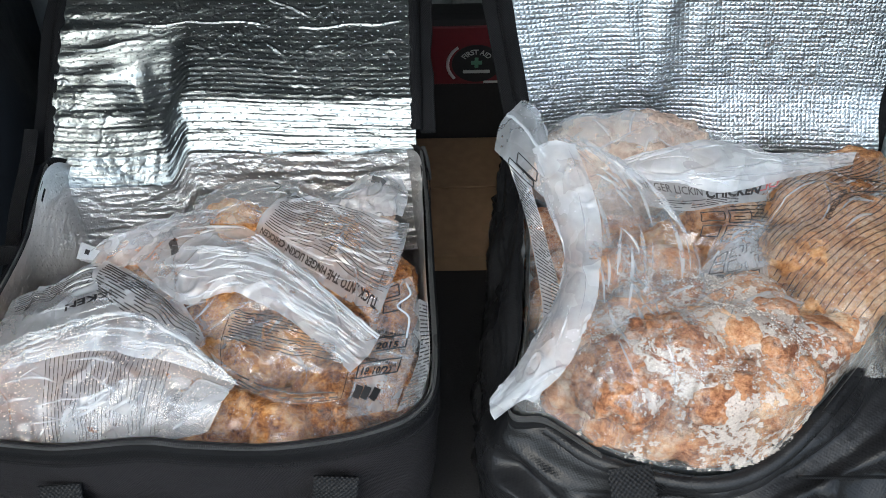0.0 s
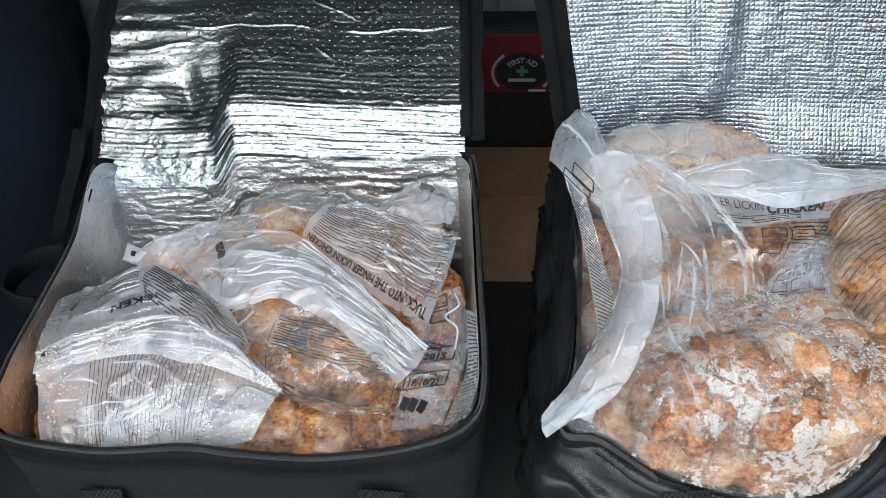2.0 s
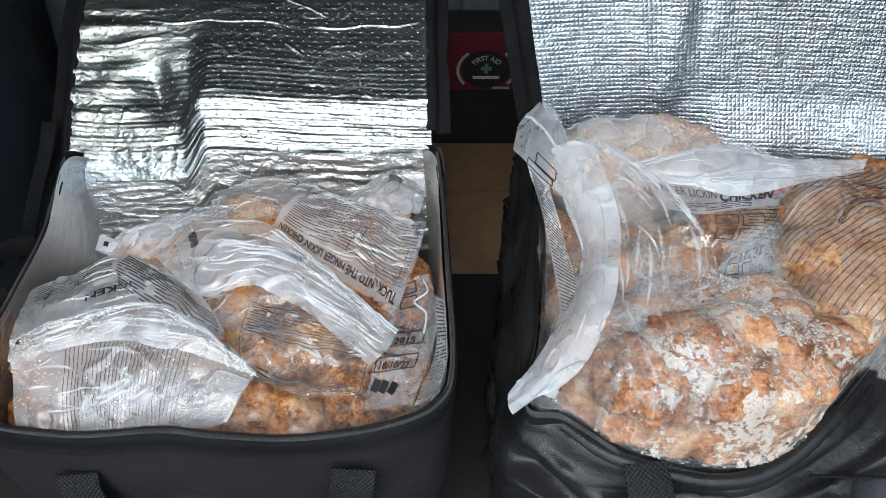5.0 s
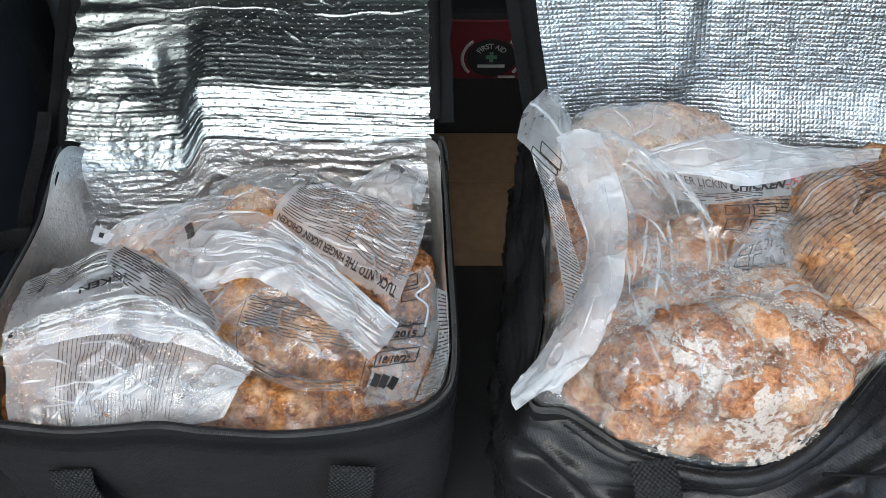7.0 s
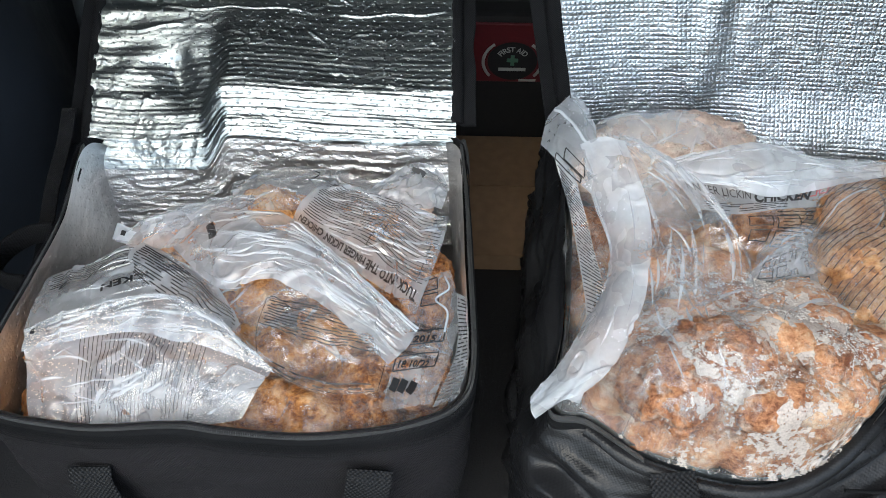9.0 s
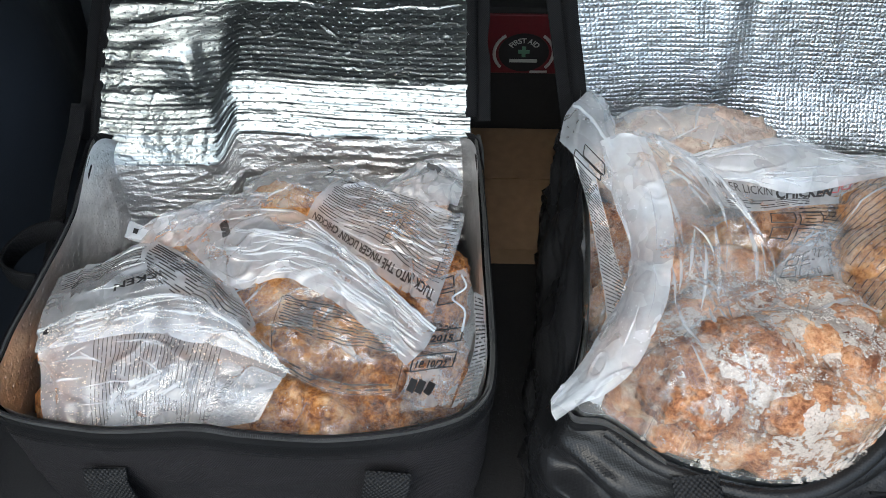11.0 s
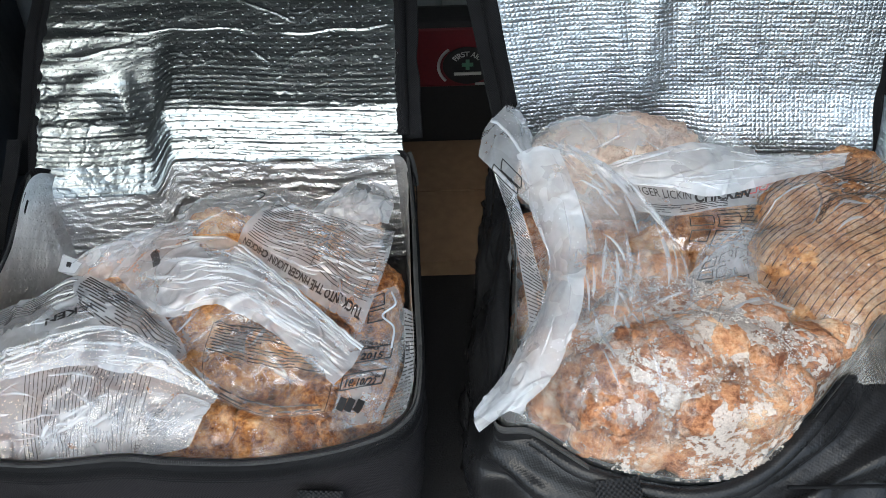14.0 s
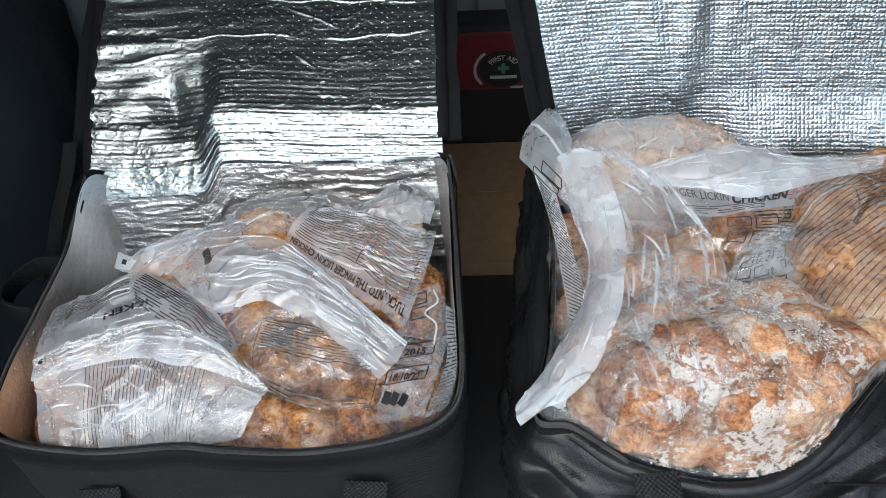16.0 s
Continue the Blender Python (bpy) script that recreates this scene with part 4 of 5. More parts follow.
def depth_in(g, rim):
    """How far each place of a grid lies inside an outline (outside: minus)."""
    p = np.array(spline(rim, 120, closed=True))[:, :2]
    q = np.roll(p, -1, 0)
    x, y = g[..., 0], g[..., 1]
    gap, odd = np.full(x.shape, 9.0), np.zeros(x.shape, bool)
    for a, c in zip(p, q):
        t = np.clip(((x - a[0]) * (c[0] - a[0]) + (y - a[1]) * (c[1] - a[1])) / ((c - a) ** 2).sum(), 0, 1)
        gap = np.minimum(gap, np.hypot(a[0] + t * (c[0] - a[0]) - x, a[1] + t * (c[1] - a[1]) - y))
        odd ^= ((a[1] > y) != (c[1] > y)) & (x < (c[0] - a[0]) * (y - a[1]) / (c[1] - a[1] + 1e-12) + a[0])
    return np.where(odd, gap, -gap)


def inside(n, power):
    """The rounded part of a square grid that a draped film keeps."""
    x, y = np.meshgrid(np.linspace(-1, 1, n), np.linspace(-1, 1, n))
    return np.abs(x) ** power + np.abs(y) ** power < 1.0


def film(bag, g, material, label="clear plastic film", power=None, rim=None):
    keep = None if power is None else inside(g.shape[0], power)
    if rim is not None:
        clear_of = depth_in(g, rim) > 0.0015
        keep = clear_of if keep is None else keep & clear_of
    LAST_FILM[bag.name] = part("film", grid_mesh(g, keep=keep), material, bag, label)
    return LAST_FILM[bag.name]


def scatter(dome, size, seed, gap=1.45, power=3.5, tries=4000, depth=0.85, margin=1.0, rim=None, near=1.2, squat=0.95):
    """Lumps spread without order just under a domed film."""
    rng, out = random.Random(seed), []
    n = dome.shape[0]
    for _ in range(tries):
        a, c = rng.uniform(-1, 1), rng.uniform(-1, 1)
        if abs(a / margin) ** power + abs(c / margin) ** power > 0.9:
            continue
        x, y, z = dome[int((c + 1) / 2 * (n - 1)), int((a + 1) / 2 * (n - 1))]
        r = size * rng.uniform(0.75, 1.3)
        if rim is not None and room(x, y, rim)[0] < r * near:
            continue
        if any((x - o[0]) ** 2 + (y - o[1]) ** 2 < (gap * (r + o[3]) / 2) ** 2 for o in out):
            continue
        out.append((x, y, z - r * depth, r * rng.uniform(0.95, 1.35), r * rng.uniform(0.8, 1.1), r * squat))
    return out


def creases(bag, g, seed, count, width, along=None, power=None, rim=None):
    """Thin milky strips painted as the highlights on a film's folds, as one mesh."""
    rng, lines = random.Random(seed), []
    for _ in range(count):
        u, v = rng.uniform(0.06, 0.94), rng.uniform(0.06, 0.94)
        if power is not None and abs(2 * u - 1) ** power + abs(2 * v - 1) ** power > 0.6:
            continue
        a = rng.uniform(0, math.pi) if along is None else along + rng.gauss(0, 0.16)
        n, step, bend = rng.randint(8, 22), 0.016, rng.gauss(0, 0.04)
        line = []
        for _ in range(n):
            line.append((u, v))
            a += bend + rng.gauss(0, 0.05)
            u, v = u + step * math.cos(a), v + step * math.sin(a)
            if not (0.02 < u < 0.98 and 0.02 < v < 0.98):
                break
        if len(line) > 4:
            lines.append((line, width * rng.uniform(0.5, 1.5)))
    verts, faces = [], []
    for line, w in lines:
        c = on_sheet(g, np.array([p[0] for p in line]), np.array([p[1] for p in line]), 0.0006)
        if rim is not None and min(room(q[0], q[1], rim)[0] for q in c) < 0.012:
            continue
        d = np.gradient(c, axis=0)
        side = np.cross(d, (0, -0.7, 0.7))
        side /= np.linalg.norm(side, axis=1, keepdims=True) + 1e-9
        taper = np.sin(np.linspace(0.06, math.pi - 0.06, len(c)))[:, None] * w / 2
        top = c + np.array([0, -0.5, 0.7]) * taper * 0.6
        base = len(verts)
        for row in zip(c - side * taper, top, c + side * taper):
            verts += row
        for k in range(len(c) - 1):
            for j in (0, 1):
                faces.append((base + 3 * k + j, base + 3 * k + j + 1, base + 3 * k + j + 4, base + 3 * k + j + 3))
    ob = part("film_glint", mesh_of(verts, faces), M_GLINT_SEAL, bag, "thin milky strips painted as fold highlights")
    ob["kind"] = "stuff"
    return ob


def crystals(bag, g, seed, count, size, patch, low, material, label, power=None, rim=None, focus=None):
    """Small grains on a film, in patches; more than anyone could count."""
    rng = np.random.default_rng(seed)
    u, v = rng.random(count), rng.random(count)
    c = on_sheet(g, u, v, 0.0004)
    keep = fbm(c * patch, seed, 4) + rng.normal(0, 0.05, count) > low
    if focus is not None:
        far = np.hypot((c[:, 0] - focus[0]) / focus[2], (c[:, 1] - focus[1]) / focus[3])
        lichen = 0.55 * fbm(c * patch, seed, 4) + 0.45 * fbm(c * patch * 5, seed + 1, 3)
        keep = lichen + rng.normal(0, 0.012, count) - 0.06 * far ** 2 + 0.03 > low
        keep |= rng.random(count) < 0.025
    if power is not None:
        keep &= np.abs(2 * u - 1) ** power + np.abs(2 * v - 1) ** power < 0.9
    c = c[keep]
    if rim is not None:
        c = c[[room(p[0], p[1], rim)[0] > 0.026 for p in c]]
    r = size * np.minimum(np.exp(rng.normal(-0.3, 0.5, len(c))), 2.4)
    star = np.array([(1, 0, 0), (-1, 0, 0), (0, 1, 0), (0, -1, 0), (0, 0, 0.5), (0, 0, -0.5)])
    tri = np.array([(0, 2, 4), (2, 1, 4), (1, 3, 4), (3, 0, 4), (2, 0, 5), (1, 2, 5), (3, 1, 5), (0, 3, 5)])
    verts = (c[:, None] + star[None] * r[:, None, None]).reshape(-1, 3)
    faces = (np.arange(len(c))[:, None, None] * 6 + tri[None]).reshape(-1, 3)
    ob = part("frost", mesh_of(verts, faces), material, bag, label)
    ob["kind"] = "stuff"
    return ob


# ---- the grey bag's load ----
# Front bag: golden pieces under a clear printed film.
front_bag = chicken_bag("clear printed plastic bag of golden breaded chicken", (-0.12, 0.43, 0.24))
lumps = [(-0.155, 0.443, 0.271, 0.042, 0.036, 0.034), (-0.114, 0.450, 0.278, 0.045, 0.036, 0.034), (-0.116, 0.396, 0.267, 0.04, 0.032, 0.036), (-0.078, 0.398, 0.266, 0.04, 0.034, 0.034),
         (-0.045, 0.383, 0.266, 0.036, 0.028, 0.03), (-0.163, 0.393, 0.264, 0.036, 0.034, 0.034), (-0.073, 0.441, 0.274, 0.04, 0.034, 0.034), (-0.030, 0.429, 0.268, 0.026, 0.034, 0.03),
         (-0.092, 0.379, 0.266, 0.045, 0.026, 0.03), (-0.135, 0.379, 0.267, 0.04, 0.026, 0.03), (-0.201, 0.452, 0.272, 0.034, 0.034, 0.03)]
dome = drape(lumps, -0.215, 0.0, 0.352, 0.52, 0.262)
lumps = scatter(dome, 0.030, 1, 1.42, depth=0.9, rim=L_RIM, near=1.2, squat=0.95)
fill(front_bag, lumps, M_GOLD, 1, 1.55)
sheet = crumple(drape(lumps, -0.215, 0.015, 0.335, 0.52, 0.300, n=140, loops=60, slack=0.001, power=6.0, rim=L_RIM), 0.004, 5, freq=7)
film(front_bag, sheet, M_LOOSE, power=6.0, rim=L_RIM)
crystals(front_bag, sheet, 11, 2500, 0.0005, 18.0, 0.55, M_ICE, "white ice crystals inside the film", 4.0, L_RIM)
creases(front_bag, sheet, 4, 30, 0.003, None, 4.0, L_RIM)
label_sheet = crumple(coons([(-0.178, 0.414, 0.318), (-0.125, 0.385, 0.318), (-0.069, 0.389, 0.312)], [(-0.069, 0.389, 0.312), (-0.064, 0.427, 0.318), (-0.073, 0.453, 0.325)],
                            [(-0.181, 0.484, 0.328), (-0.129, 0.466, 0.333), (-0.073, 0.453, 0.325)], [(-0.178, 0.414, 0.318), (-0.185, 0.447, 0.324), (-0.181, 0.484, 0.328)]), 0.006, 6, freq=6)
film(front_bag, label_sheet, M_FILM, "clear film printed with fine lines")
part("print", small_print(label_sheet, 0.02, 0.98, 0.55, 1.0, 11, 0.0011, 3), M_FINE, front_bag, "rows of tiny black print")
part("print", small_print(label_sheet, 0.15, 0.95, 0.03, 0.16, 2, 0.0014, 9), M_FINE, front_bag, "rows of tiny black print")
part("print", strips([box_line(0.02, 0.02, 0.96, 0.95)], label_sheet, 0.0006), M_FINE, front_bag, "thin printed border")

# Its flap with the date boxes.
date_sheet = crumple(coons([(-0.068, 0.375, 0.306), (-0.024, 0.385, 0.306)], [(-0.024, 0.385, 0.306), (-0.003, 0.470, 0.312), (-0.012, 0.529, 0.318)],
                           [(-0.045, 0.508, 0.325), (-0.012, 0.529, 0.318)], [(-0.068, 0.375, 0.306), (-0.059, 0.422, 0.316), (-0.045, 0.508, 0.325)]), 0.003, 8, freq=3)
film(front_bag, date_sheet, M_NECK, "clear film printed with date boxes")
for words, v, u in (("RESTAURANT", 0.615, 0.15), ("NUMBER", 0.575, 0.20), ("FROZEN ON DATE", 0.40, 0.08)):
    part("lettering", lettering(words, date_sheet, (u, v), ((0.085, -0.012), (0.012, 0.032)), 0.0009, 0.02), M_INK, front_bag, "small black printed words")
part("print", strips([box_line(0.02, 0.27, 0.75, 0.105), box_line(0.16, 0.46, 0.62, 0.10), box_line(0.25, 0.76, 0.35, 0.09), box_line(0.25, 0.88, 0.35, 0.09)], date_sheet, 0.0011), M_INK, front_bag, "printed boxes")
part("lettering", lettering("18/10/22", date_sheet, (0.06, 0.295), ((0.165, -0.008), (0.014, 0.07)), 0.0011, 0.03), M_INK, front_bag, "date written in black marker")
part("lettering", lettering("2015", date_sheet, (0.24, 0.475), ((0.20, -0.006), (0.014, 0.07)), 0.0011, 0.03), M_INK, front_bag, "number written in black marker")
part("logo", strips([[(0.10 + 0.17 * k, 0.13 - 0.02 * k), (0.12 + 0.17 * k, 0.16 - 0.02 * k), (0.14 + 0.17 * k, 0.21 - 0.02 * k)] for k in range(3)], date_sheet, 0.0062, 0.0028), M_INK, front_bag, "bold black printed logo bars")

part("film_edge", tube(spline([(-0.017, 0.514, 0.325), (-0.013, 0.498, 0.326), (-0.025, 0.488, 0.322), (-0.014, 0.472, 0.324), (-0.016, 0.453, 0.318)], 40), 0.0011, 6), M_ZIPLOCK, front_bag, "curled white film edge")
# Left front bag: a broad glossy flap over printed film.
side_bag = chicken_bag("cloudy plastic chicken bag with a glossy open flap", (-0.31, 0.43, 0.24))
lumps = [(-0.367, 0.400, 0.262, 0.042, 0.04, 0.034), (-0.363, 0.384, 0.262, 0.04, 0.03, 0.03), (-0.312, 0.396, 0.264, 0.05, 0.04, 0.03), (-0.253, 0.396, 0.264, 0.045, 0.04, 0.03), (-0.259, 0.498, 0.282, 0.05, 0.045, 0.03),
         (-0.343, 0.456, 0.275, 0.05, 0.045, 0.03), (-0.284, 0.450, 0.275, 0.05, 0.045, 0.03), (-0.216, 0.490, 0.275, 0.035, 0.035, 0.03)]
fill(side_bag, lumps, M_GOLD, 2)
lower = crumple(coons([(-0.356, 0.351, 0.303), (-0.308, 0.351, 0.304), (-0.258, 0.353, 0.303), (-0.211, 0.357, 0.308), (-0.180, 0.359, 0.314)], [(-0.180, 0.359, 0.314), (-0.169, 0.378, 0.328), (-0.160, 0.395, 0.332)],
                      [(-0.376, 0.413, 0.330), (-0.340, 0.420, 0.338), (-0.285, 0.428, 0.343), (-0.245, 0.419, 0.345), (-0.207, 0.415, 0.341), (-0.160, 0.395, 0.332)], [(-0.356, 0.351, 0.303), (-0.366, 0.381, 0.316), (-0.376, 0.413, 0.330)], 150, 110), 0.007, 12, freq=6, bulge=0.006)
film(side_bag, lower, M_HAZE, "cloudy printed film")
creases(side_bag, lower, 13, 23, 0.0023)
crystals(side_bag, lower, 15, 2000, 0.00055, 16.0, 0.5, M_ICE, "pale droplets on the film")
part("print", small_print(lower, 0.22, 0.74, 0.04, 0.96, 30, 0.0007, 14, across=True, gaps=0.1, wave=0.1), M_FINE, side_bag, "close rows of tiny grey print")
part("lettering", lettering("TUCK INTO THE", lower, (0.80, 0.60), ((-0.012, -0.075), (0.042, -0.012)), 0.001, 0.0), M_FINE, side_bag, "grey printed words")
flap = coons([(-0.375, 0.409, 0.332), (-0.337, 0.414, 0.341), (-0.282, 0.422, 0.347), (-0.242, 0.412, 0.349), (-0.210, 0.408, 0.345), (-0.156, 0.392, 0.334)], [(-0.156, 0.392, 0.334), (-0.157, 0.394, 0.336), (-0.159, 0.395, 0.337)],
             [(-0.379, 0.429, 0.338), (-0.344, 0.442, 0.348), (-0.302, 0.451, 0.355), (-0.270, 0.457, 0.358), (-0.241, 0.452, 0.356), (-0.211, 0.437, 0.350), (-0.182, 0.413, 0.343), (-0.159, 0.395, 0.337)], [(-0.375, 0.409, 0.332), (-0.376, 0.419, 0.336), (-0.379, 0.429, 0.338)], 170, 70)
flap = crumple(flap, 0.008, 17, (1.0, 0.8), 12.0, 0.006)
film(side_bag, flap, M_HAZE, "cloudy glossy plastic flap")
creases(side_bag, flap, 18, 32, 0.0024, 0.5)
creases(side_bag, flap, 22, 50, 0.0013, 0.9)
crystals(side_bag, flap, 20, 2200, 0.00055, 16.0, 0.5, M_ICE, "pale droplets on the film")
part("print", strips([[(0.035, 0.62), (0.035, 0.74), (0.035, 0.86)]], flap, 0.006), M_INK, side_bag, "black printed mark")
# Extra cloudy layer paints in the bright reflection low on this bag.
tip_glare = crumple(coons([(-0.305, 0.345, 0.302), (-0.260, 0.348, 0.306), (-0.219, 0.353, 0.311), (-0.183, 0.356, 0.318)], [(-0.183, 0.356, 0.318), (-0.171, 0.370, 0.331), (-0.161, 0.389, 0.335)],
                    [(-0.296, 0.379, 0.332), (-0.274, 0.386, 0.337), (-0.246, 0.397, 0.343), (-0.208, 0.396, 0.342), (-0.161, 0.389, 0.335)], [(-0.305, 0.345, 0.302), (-0.303, 0.364, 0.320), (-0.296, 0.379, 0.332)], 130, 90), 0.007, 19, (1, 0.8), 8.0, 0.004)
film(side_bag, tip_glare, M_NECK, "cloudy glossy plastic flap")
creases(side_bag, tip_glare, 21, 21, 0.0024)
for dv in (0.86, 0.93):
    line = on_sheet(flap, np.linspace(0.0, 1.0, 60), np.full(60, dv), 0.001)
    part("press_seal", tube(line, 0.0005, 6), M_GLINT_SEAL, side_bag, "white press-seal ridge")
upper = crumple(coons([(-0.385, 0.431, 0.328), (-0.348, 0.443, 0.338), (-0.306, 0.452, 0.345), (-0.273, 0.457, 0.348), (-0.228, 0.445, 0.346), (-0.199, 0.427, 0.341)], [(-0.199, 0.427, 0.341), (-0.207, 0.459, 0.335), (-0.226, 0.487, 0.340)],
                      [(-0.389, 0.498, 0.328), (-0.348, 0.506, 0.342), (-0.301, 0.524, 0.350), (-0.226, 0.487, 0.340)], [(-0.385, 0.431, 0.328), (-0.386, 0.454, 0.332), (-0.389, 0.498, 0.328)], 150, 110), 0.007, 23, freq=4, bulge=0.004)
film(side_bag, upper, M_PRINTED, "cloudy printed film")
creases(side_bag, upper, 24, 34, 0.0016, 0.35)
part("lettering", lettering("CHICKEN", upper, (0.66, 0.52), ((-0.073, -0.045), (0.005, -0.14)), 0.001, 0.03), M_INK, side_bag, "bold black printed word")
part("print", small_print(upper, 0.05, 0.55, 0.62, 0.95, 7, 0.0008, 5), M_FINE, side_bag, "rows of tiny black print")
part("print", strips([box_line(0.12 + 0.17 * k, 0.58 + 0.06 * k, 0.14, 0.17, 0.04) for k in range(3)], upper, 0.0009), M_INK, side_bag, "printed box outlines")
fold = crumple(coons([(-0.307, 0.496, 0.345), (-0.258, 0.451, 0.350), (-0.207, 0.418, 0.344)], [(-0.207, 0.418, 0.344), (-0.194, 0.437, 0.333), (-0.203, 0.457, 0.336)],
                     [(-0.300, 0.524, 0.353), (-0.253, 0.493, 0.352), (-0.203, 0.457, 0.336)], [(-0.307, 0.496, 0.345), (-0.309, 0.511, 0.352), (-0.300, 0.524, 0.353)]), 0.003, 27, freq=3, bulge=0.008)
film(side_bag, fold, M_PRINTED, "cloudy film printed with wavy lines")
part("print", small_print(fold, 0.05, 0.55, 0.05, 0.95, 12, 0.0011, 8), M_INK, side_bag, "rows of tiny black print")
part("print", strips([[(0.55 + 0.4 * k / 20, 0.08 + 0.1 * r + 0.05 * math.sin(k / 2.4)) for k in range(21)] for r in range(9)], fold, 0.0011), M_INK, side_bag, "wavy printed lines")

# Middle bag: a milky pointed flap.
mid_bag = chicken_bag("milky open bag top with a press seal over chicken", (-0.18, 0.52, 0.27))
lumps = [(-0.197, 0.513, 0.282, 0.045, 0.04, 0.03), (-0.243, 0.553, 0.288, 0.045, 0.04, 0.03), (-0.144, 0.529, 0.288, 0.05, 0.04, 0.03)]
fill(mid_bag, lumps, M_GOLD, 3)
wrap = crumple(drape(lumps, -0.33, -0.09, 0.45, 0.63, 0.30, n=90, loops=200, slack=0.006), 0.008, 33, freq=8)
film(mid_bag, wrap, M_NECK, "cloudy crumpled film", power=3.0)
creases(mid_bag, wrap, 34, 40, 0.003, None, 3.0)
point = coons([(-0.281, 0.532, 0.345), (-0.218, 0.473, 0.348), (-0.173, 0.478, 0.356), (-0.117, 0.446, 0.352), (-0.062, 0.402, 0.336)], [(-0.062, 0.402, 0.336), (-0.048, 0.417, 0.338), (-0.038, 0.439, 0.340)],
              [(-0.253, 0.570, 0.352), (-0.208, 0.561, 0.362), (-0.163, 0.551, 0.362), (-0.099, 0.493, 0.352), (-0.038, 0.439, 0.340)], [(-0.281, 0.532, 0.345), (-0.268, 0.551, 0.350), (-0.253, 0.570, 0.352)], 150, 110)
point = crumple(point, 0.0055, 31, (0.8, 1.0), 10.0, 0.010)
film(mid_bag, point, M_MILK, "milky glossy plastic flap")
creases(mid_bag, point, 32, 39, 0.0024, 0.2)
creases(mid_bag, point, 35, 50, 0.0013, 0.6)
for dv in (0.90, 0.96):
    part("press_seal", tube(on_sheet(point, np.linspace(0.38, 1.0, 60), np.full(60, dv), 0.001), 0.0011, 6), M_ZIPLOCK, mid_bag, "white press-seal ridge")

part("print", strips([[(0.10, 0.62), (0.14, 0.52), (0.18, 0.42)]], point, 0.008), M_FINE, mid_bag, "grey printed mark")
# Printed bag at the back.
back_bag = chicken_bag("flat printed bag of chicken pieces against the foil", (-0.12, 0.6, 0.28))
lumps = [(-0.199, 0.613, 0.318, 0.028, 0.022, 0.022), (-0.160, 0.612, 0.306, 0.028, 0.022, 0.022), (-0.092, 0.573, 0.300, 0.06, 0.05, 0.03), (-0.047, 0.549, 0.292, 0.04, 0.04, 0.03), (-0.119, 0.612, 0.295, 0.04, 0.03, 0.03),
         (-0.032, 0.500, 0.280, 0.025, 0.03, 0.03)]
fill(back_bag, lumps, M_GOLD, 4)
printed = coons([(-0.167, 0.559, 0.352), (-0.100, 0.499, 0.348), (-0.042, 0.456, 0.338)], [(-0.042, 0.456, 0.338), (-0.023, 0.533, 0.338), (-0.015, 0.582, 0.338)],
                [(-0.135, 0.606, 0.362), (-0.080, 0.590, 0.358), (-0.015, 0.582, 0.338)], [(-0.167, 0.559, 0.352), (-0.156, 0.579, 0.362), (-0.135, 0.606, 0.362)], 150, 110)
printed = crumple(printed, 0.007, 37, (1.0, 0.6), 5.0, 0.003)
film(back_bag, printed, M_PRINTED, "cloudy printed film")
creases(back_bag, printed, 38, 42, 0.0024, 0.4)
creases(back_bag, printed, 39, 40, 0.0013, 0.1)
part("lettering", lettering("TUCK INTO THE FINGER LICKIN' CHICKEN", printed, (0.965, 0.17), ((-0.0475, 0.0), (0.0, -0.135)), 0.001, 0.03), M_INK, back_bag, "black printed slogan")
part("print", small_print(printed, 0.03, 0.97, 0.24, 0.97, 19, 0.0008, 41, gaps=0.1, wave=1.0), M_INK, back_bag, "close rows of tiny grey print")
part("print", strips([box_line(0.55, 0.30, 0.38, 0.16), box_line(0.60, 0.50, 0.33, 0.14)], printed, 0.0009), M_INK, back_bag, "printed box outlines")
clear = crumple(coons([(-0.236, 0.578, 0.345), (-0.190, 0.572, 0.352), (-0.120, 0.572, 0.354)], [(-0.120, 0.572, 0.354), (-0.088, 0.612, 0.354)], [(-0.240, 0.632, 0.338), (-0.180, 0.640, 0.352), (-0.130, 0.636, 0.352), (-0.088, 0.612, 0.354)], [(-0.236, 0.578, 0.345), (-0.240, 0.632, 0.338)]), 0.006, 43, freq=6, bulge=0.008)
film(back_bag, clear, M_NECK)
creases(back_bag, clear, 44, 18, 0.0018)
part("print", strips([[(0.55 + 0.02 * k + 0.05 * math.sin(k), 0.8 - 0.045 * k + 0.08 * math.cos(k * 0.9)) for k in range(14)]], clear, 0.0012), M_INK, back_bag, "scrawled black line")

pouch = chicken_bag("cloudy pouch corner with a black printed mark", (-0.06, 0.66, 0.3))
corner = crumple(coons([(-0.110, 0.595, 0.348), (-0.065, 0.591, 0.342), (-0.022, 0.598, 0.336)], [(-0.022, 0.598, 0.336), (-0.017, 0.628, 0.338), (-0.025, 0.649, 0.343)], [(-0.082, 0.614, 0.358), (-0.052, 0.646, 0.356), (-0.025, 0.649, 0.343)], [(-0.110, 0.595, 0.348), (-0.082, 0.614, 0.358)]), 0.006, 47, freq=5, bulge=0.006)
film(pouch, corner, M_MILK, "cloudy plastic pouch")
part("print", strips([[(0.52, 0.80), (0.57, 0.75), (0.62, 0.70), (0.68, 0.64)]], corner, 0.0075), M_INK, pouch, "black printed mark")
fill(pouch, [(-0.073, 0.622, 0.308, 0.035, 0.03, 0.02)], M_PALE, 44)

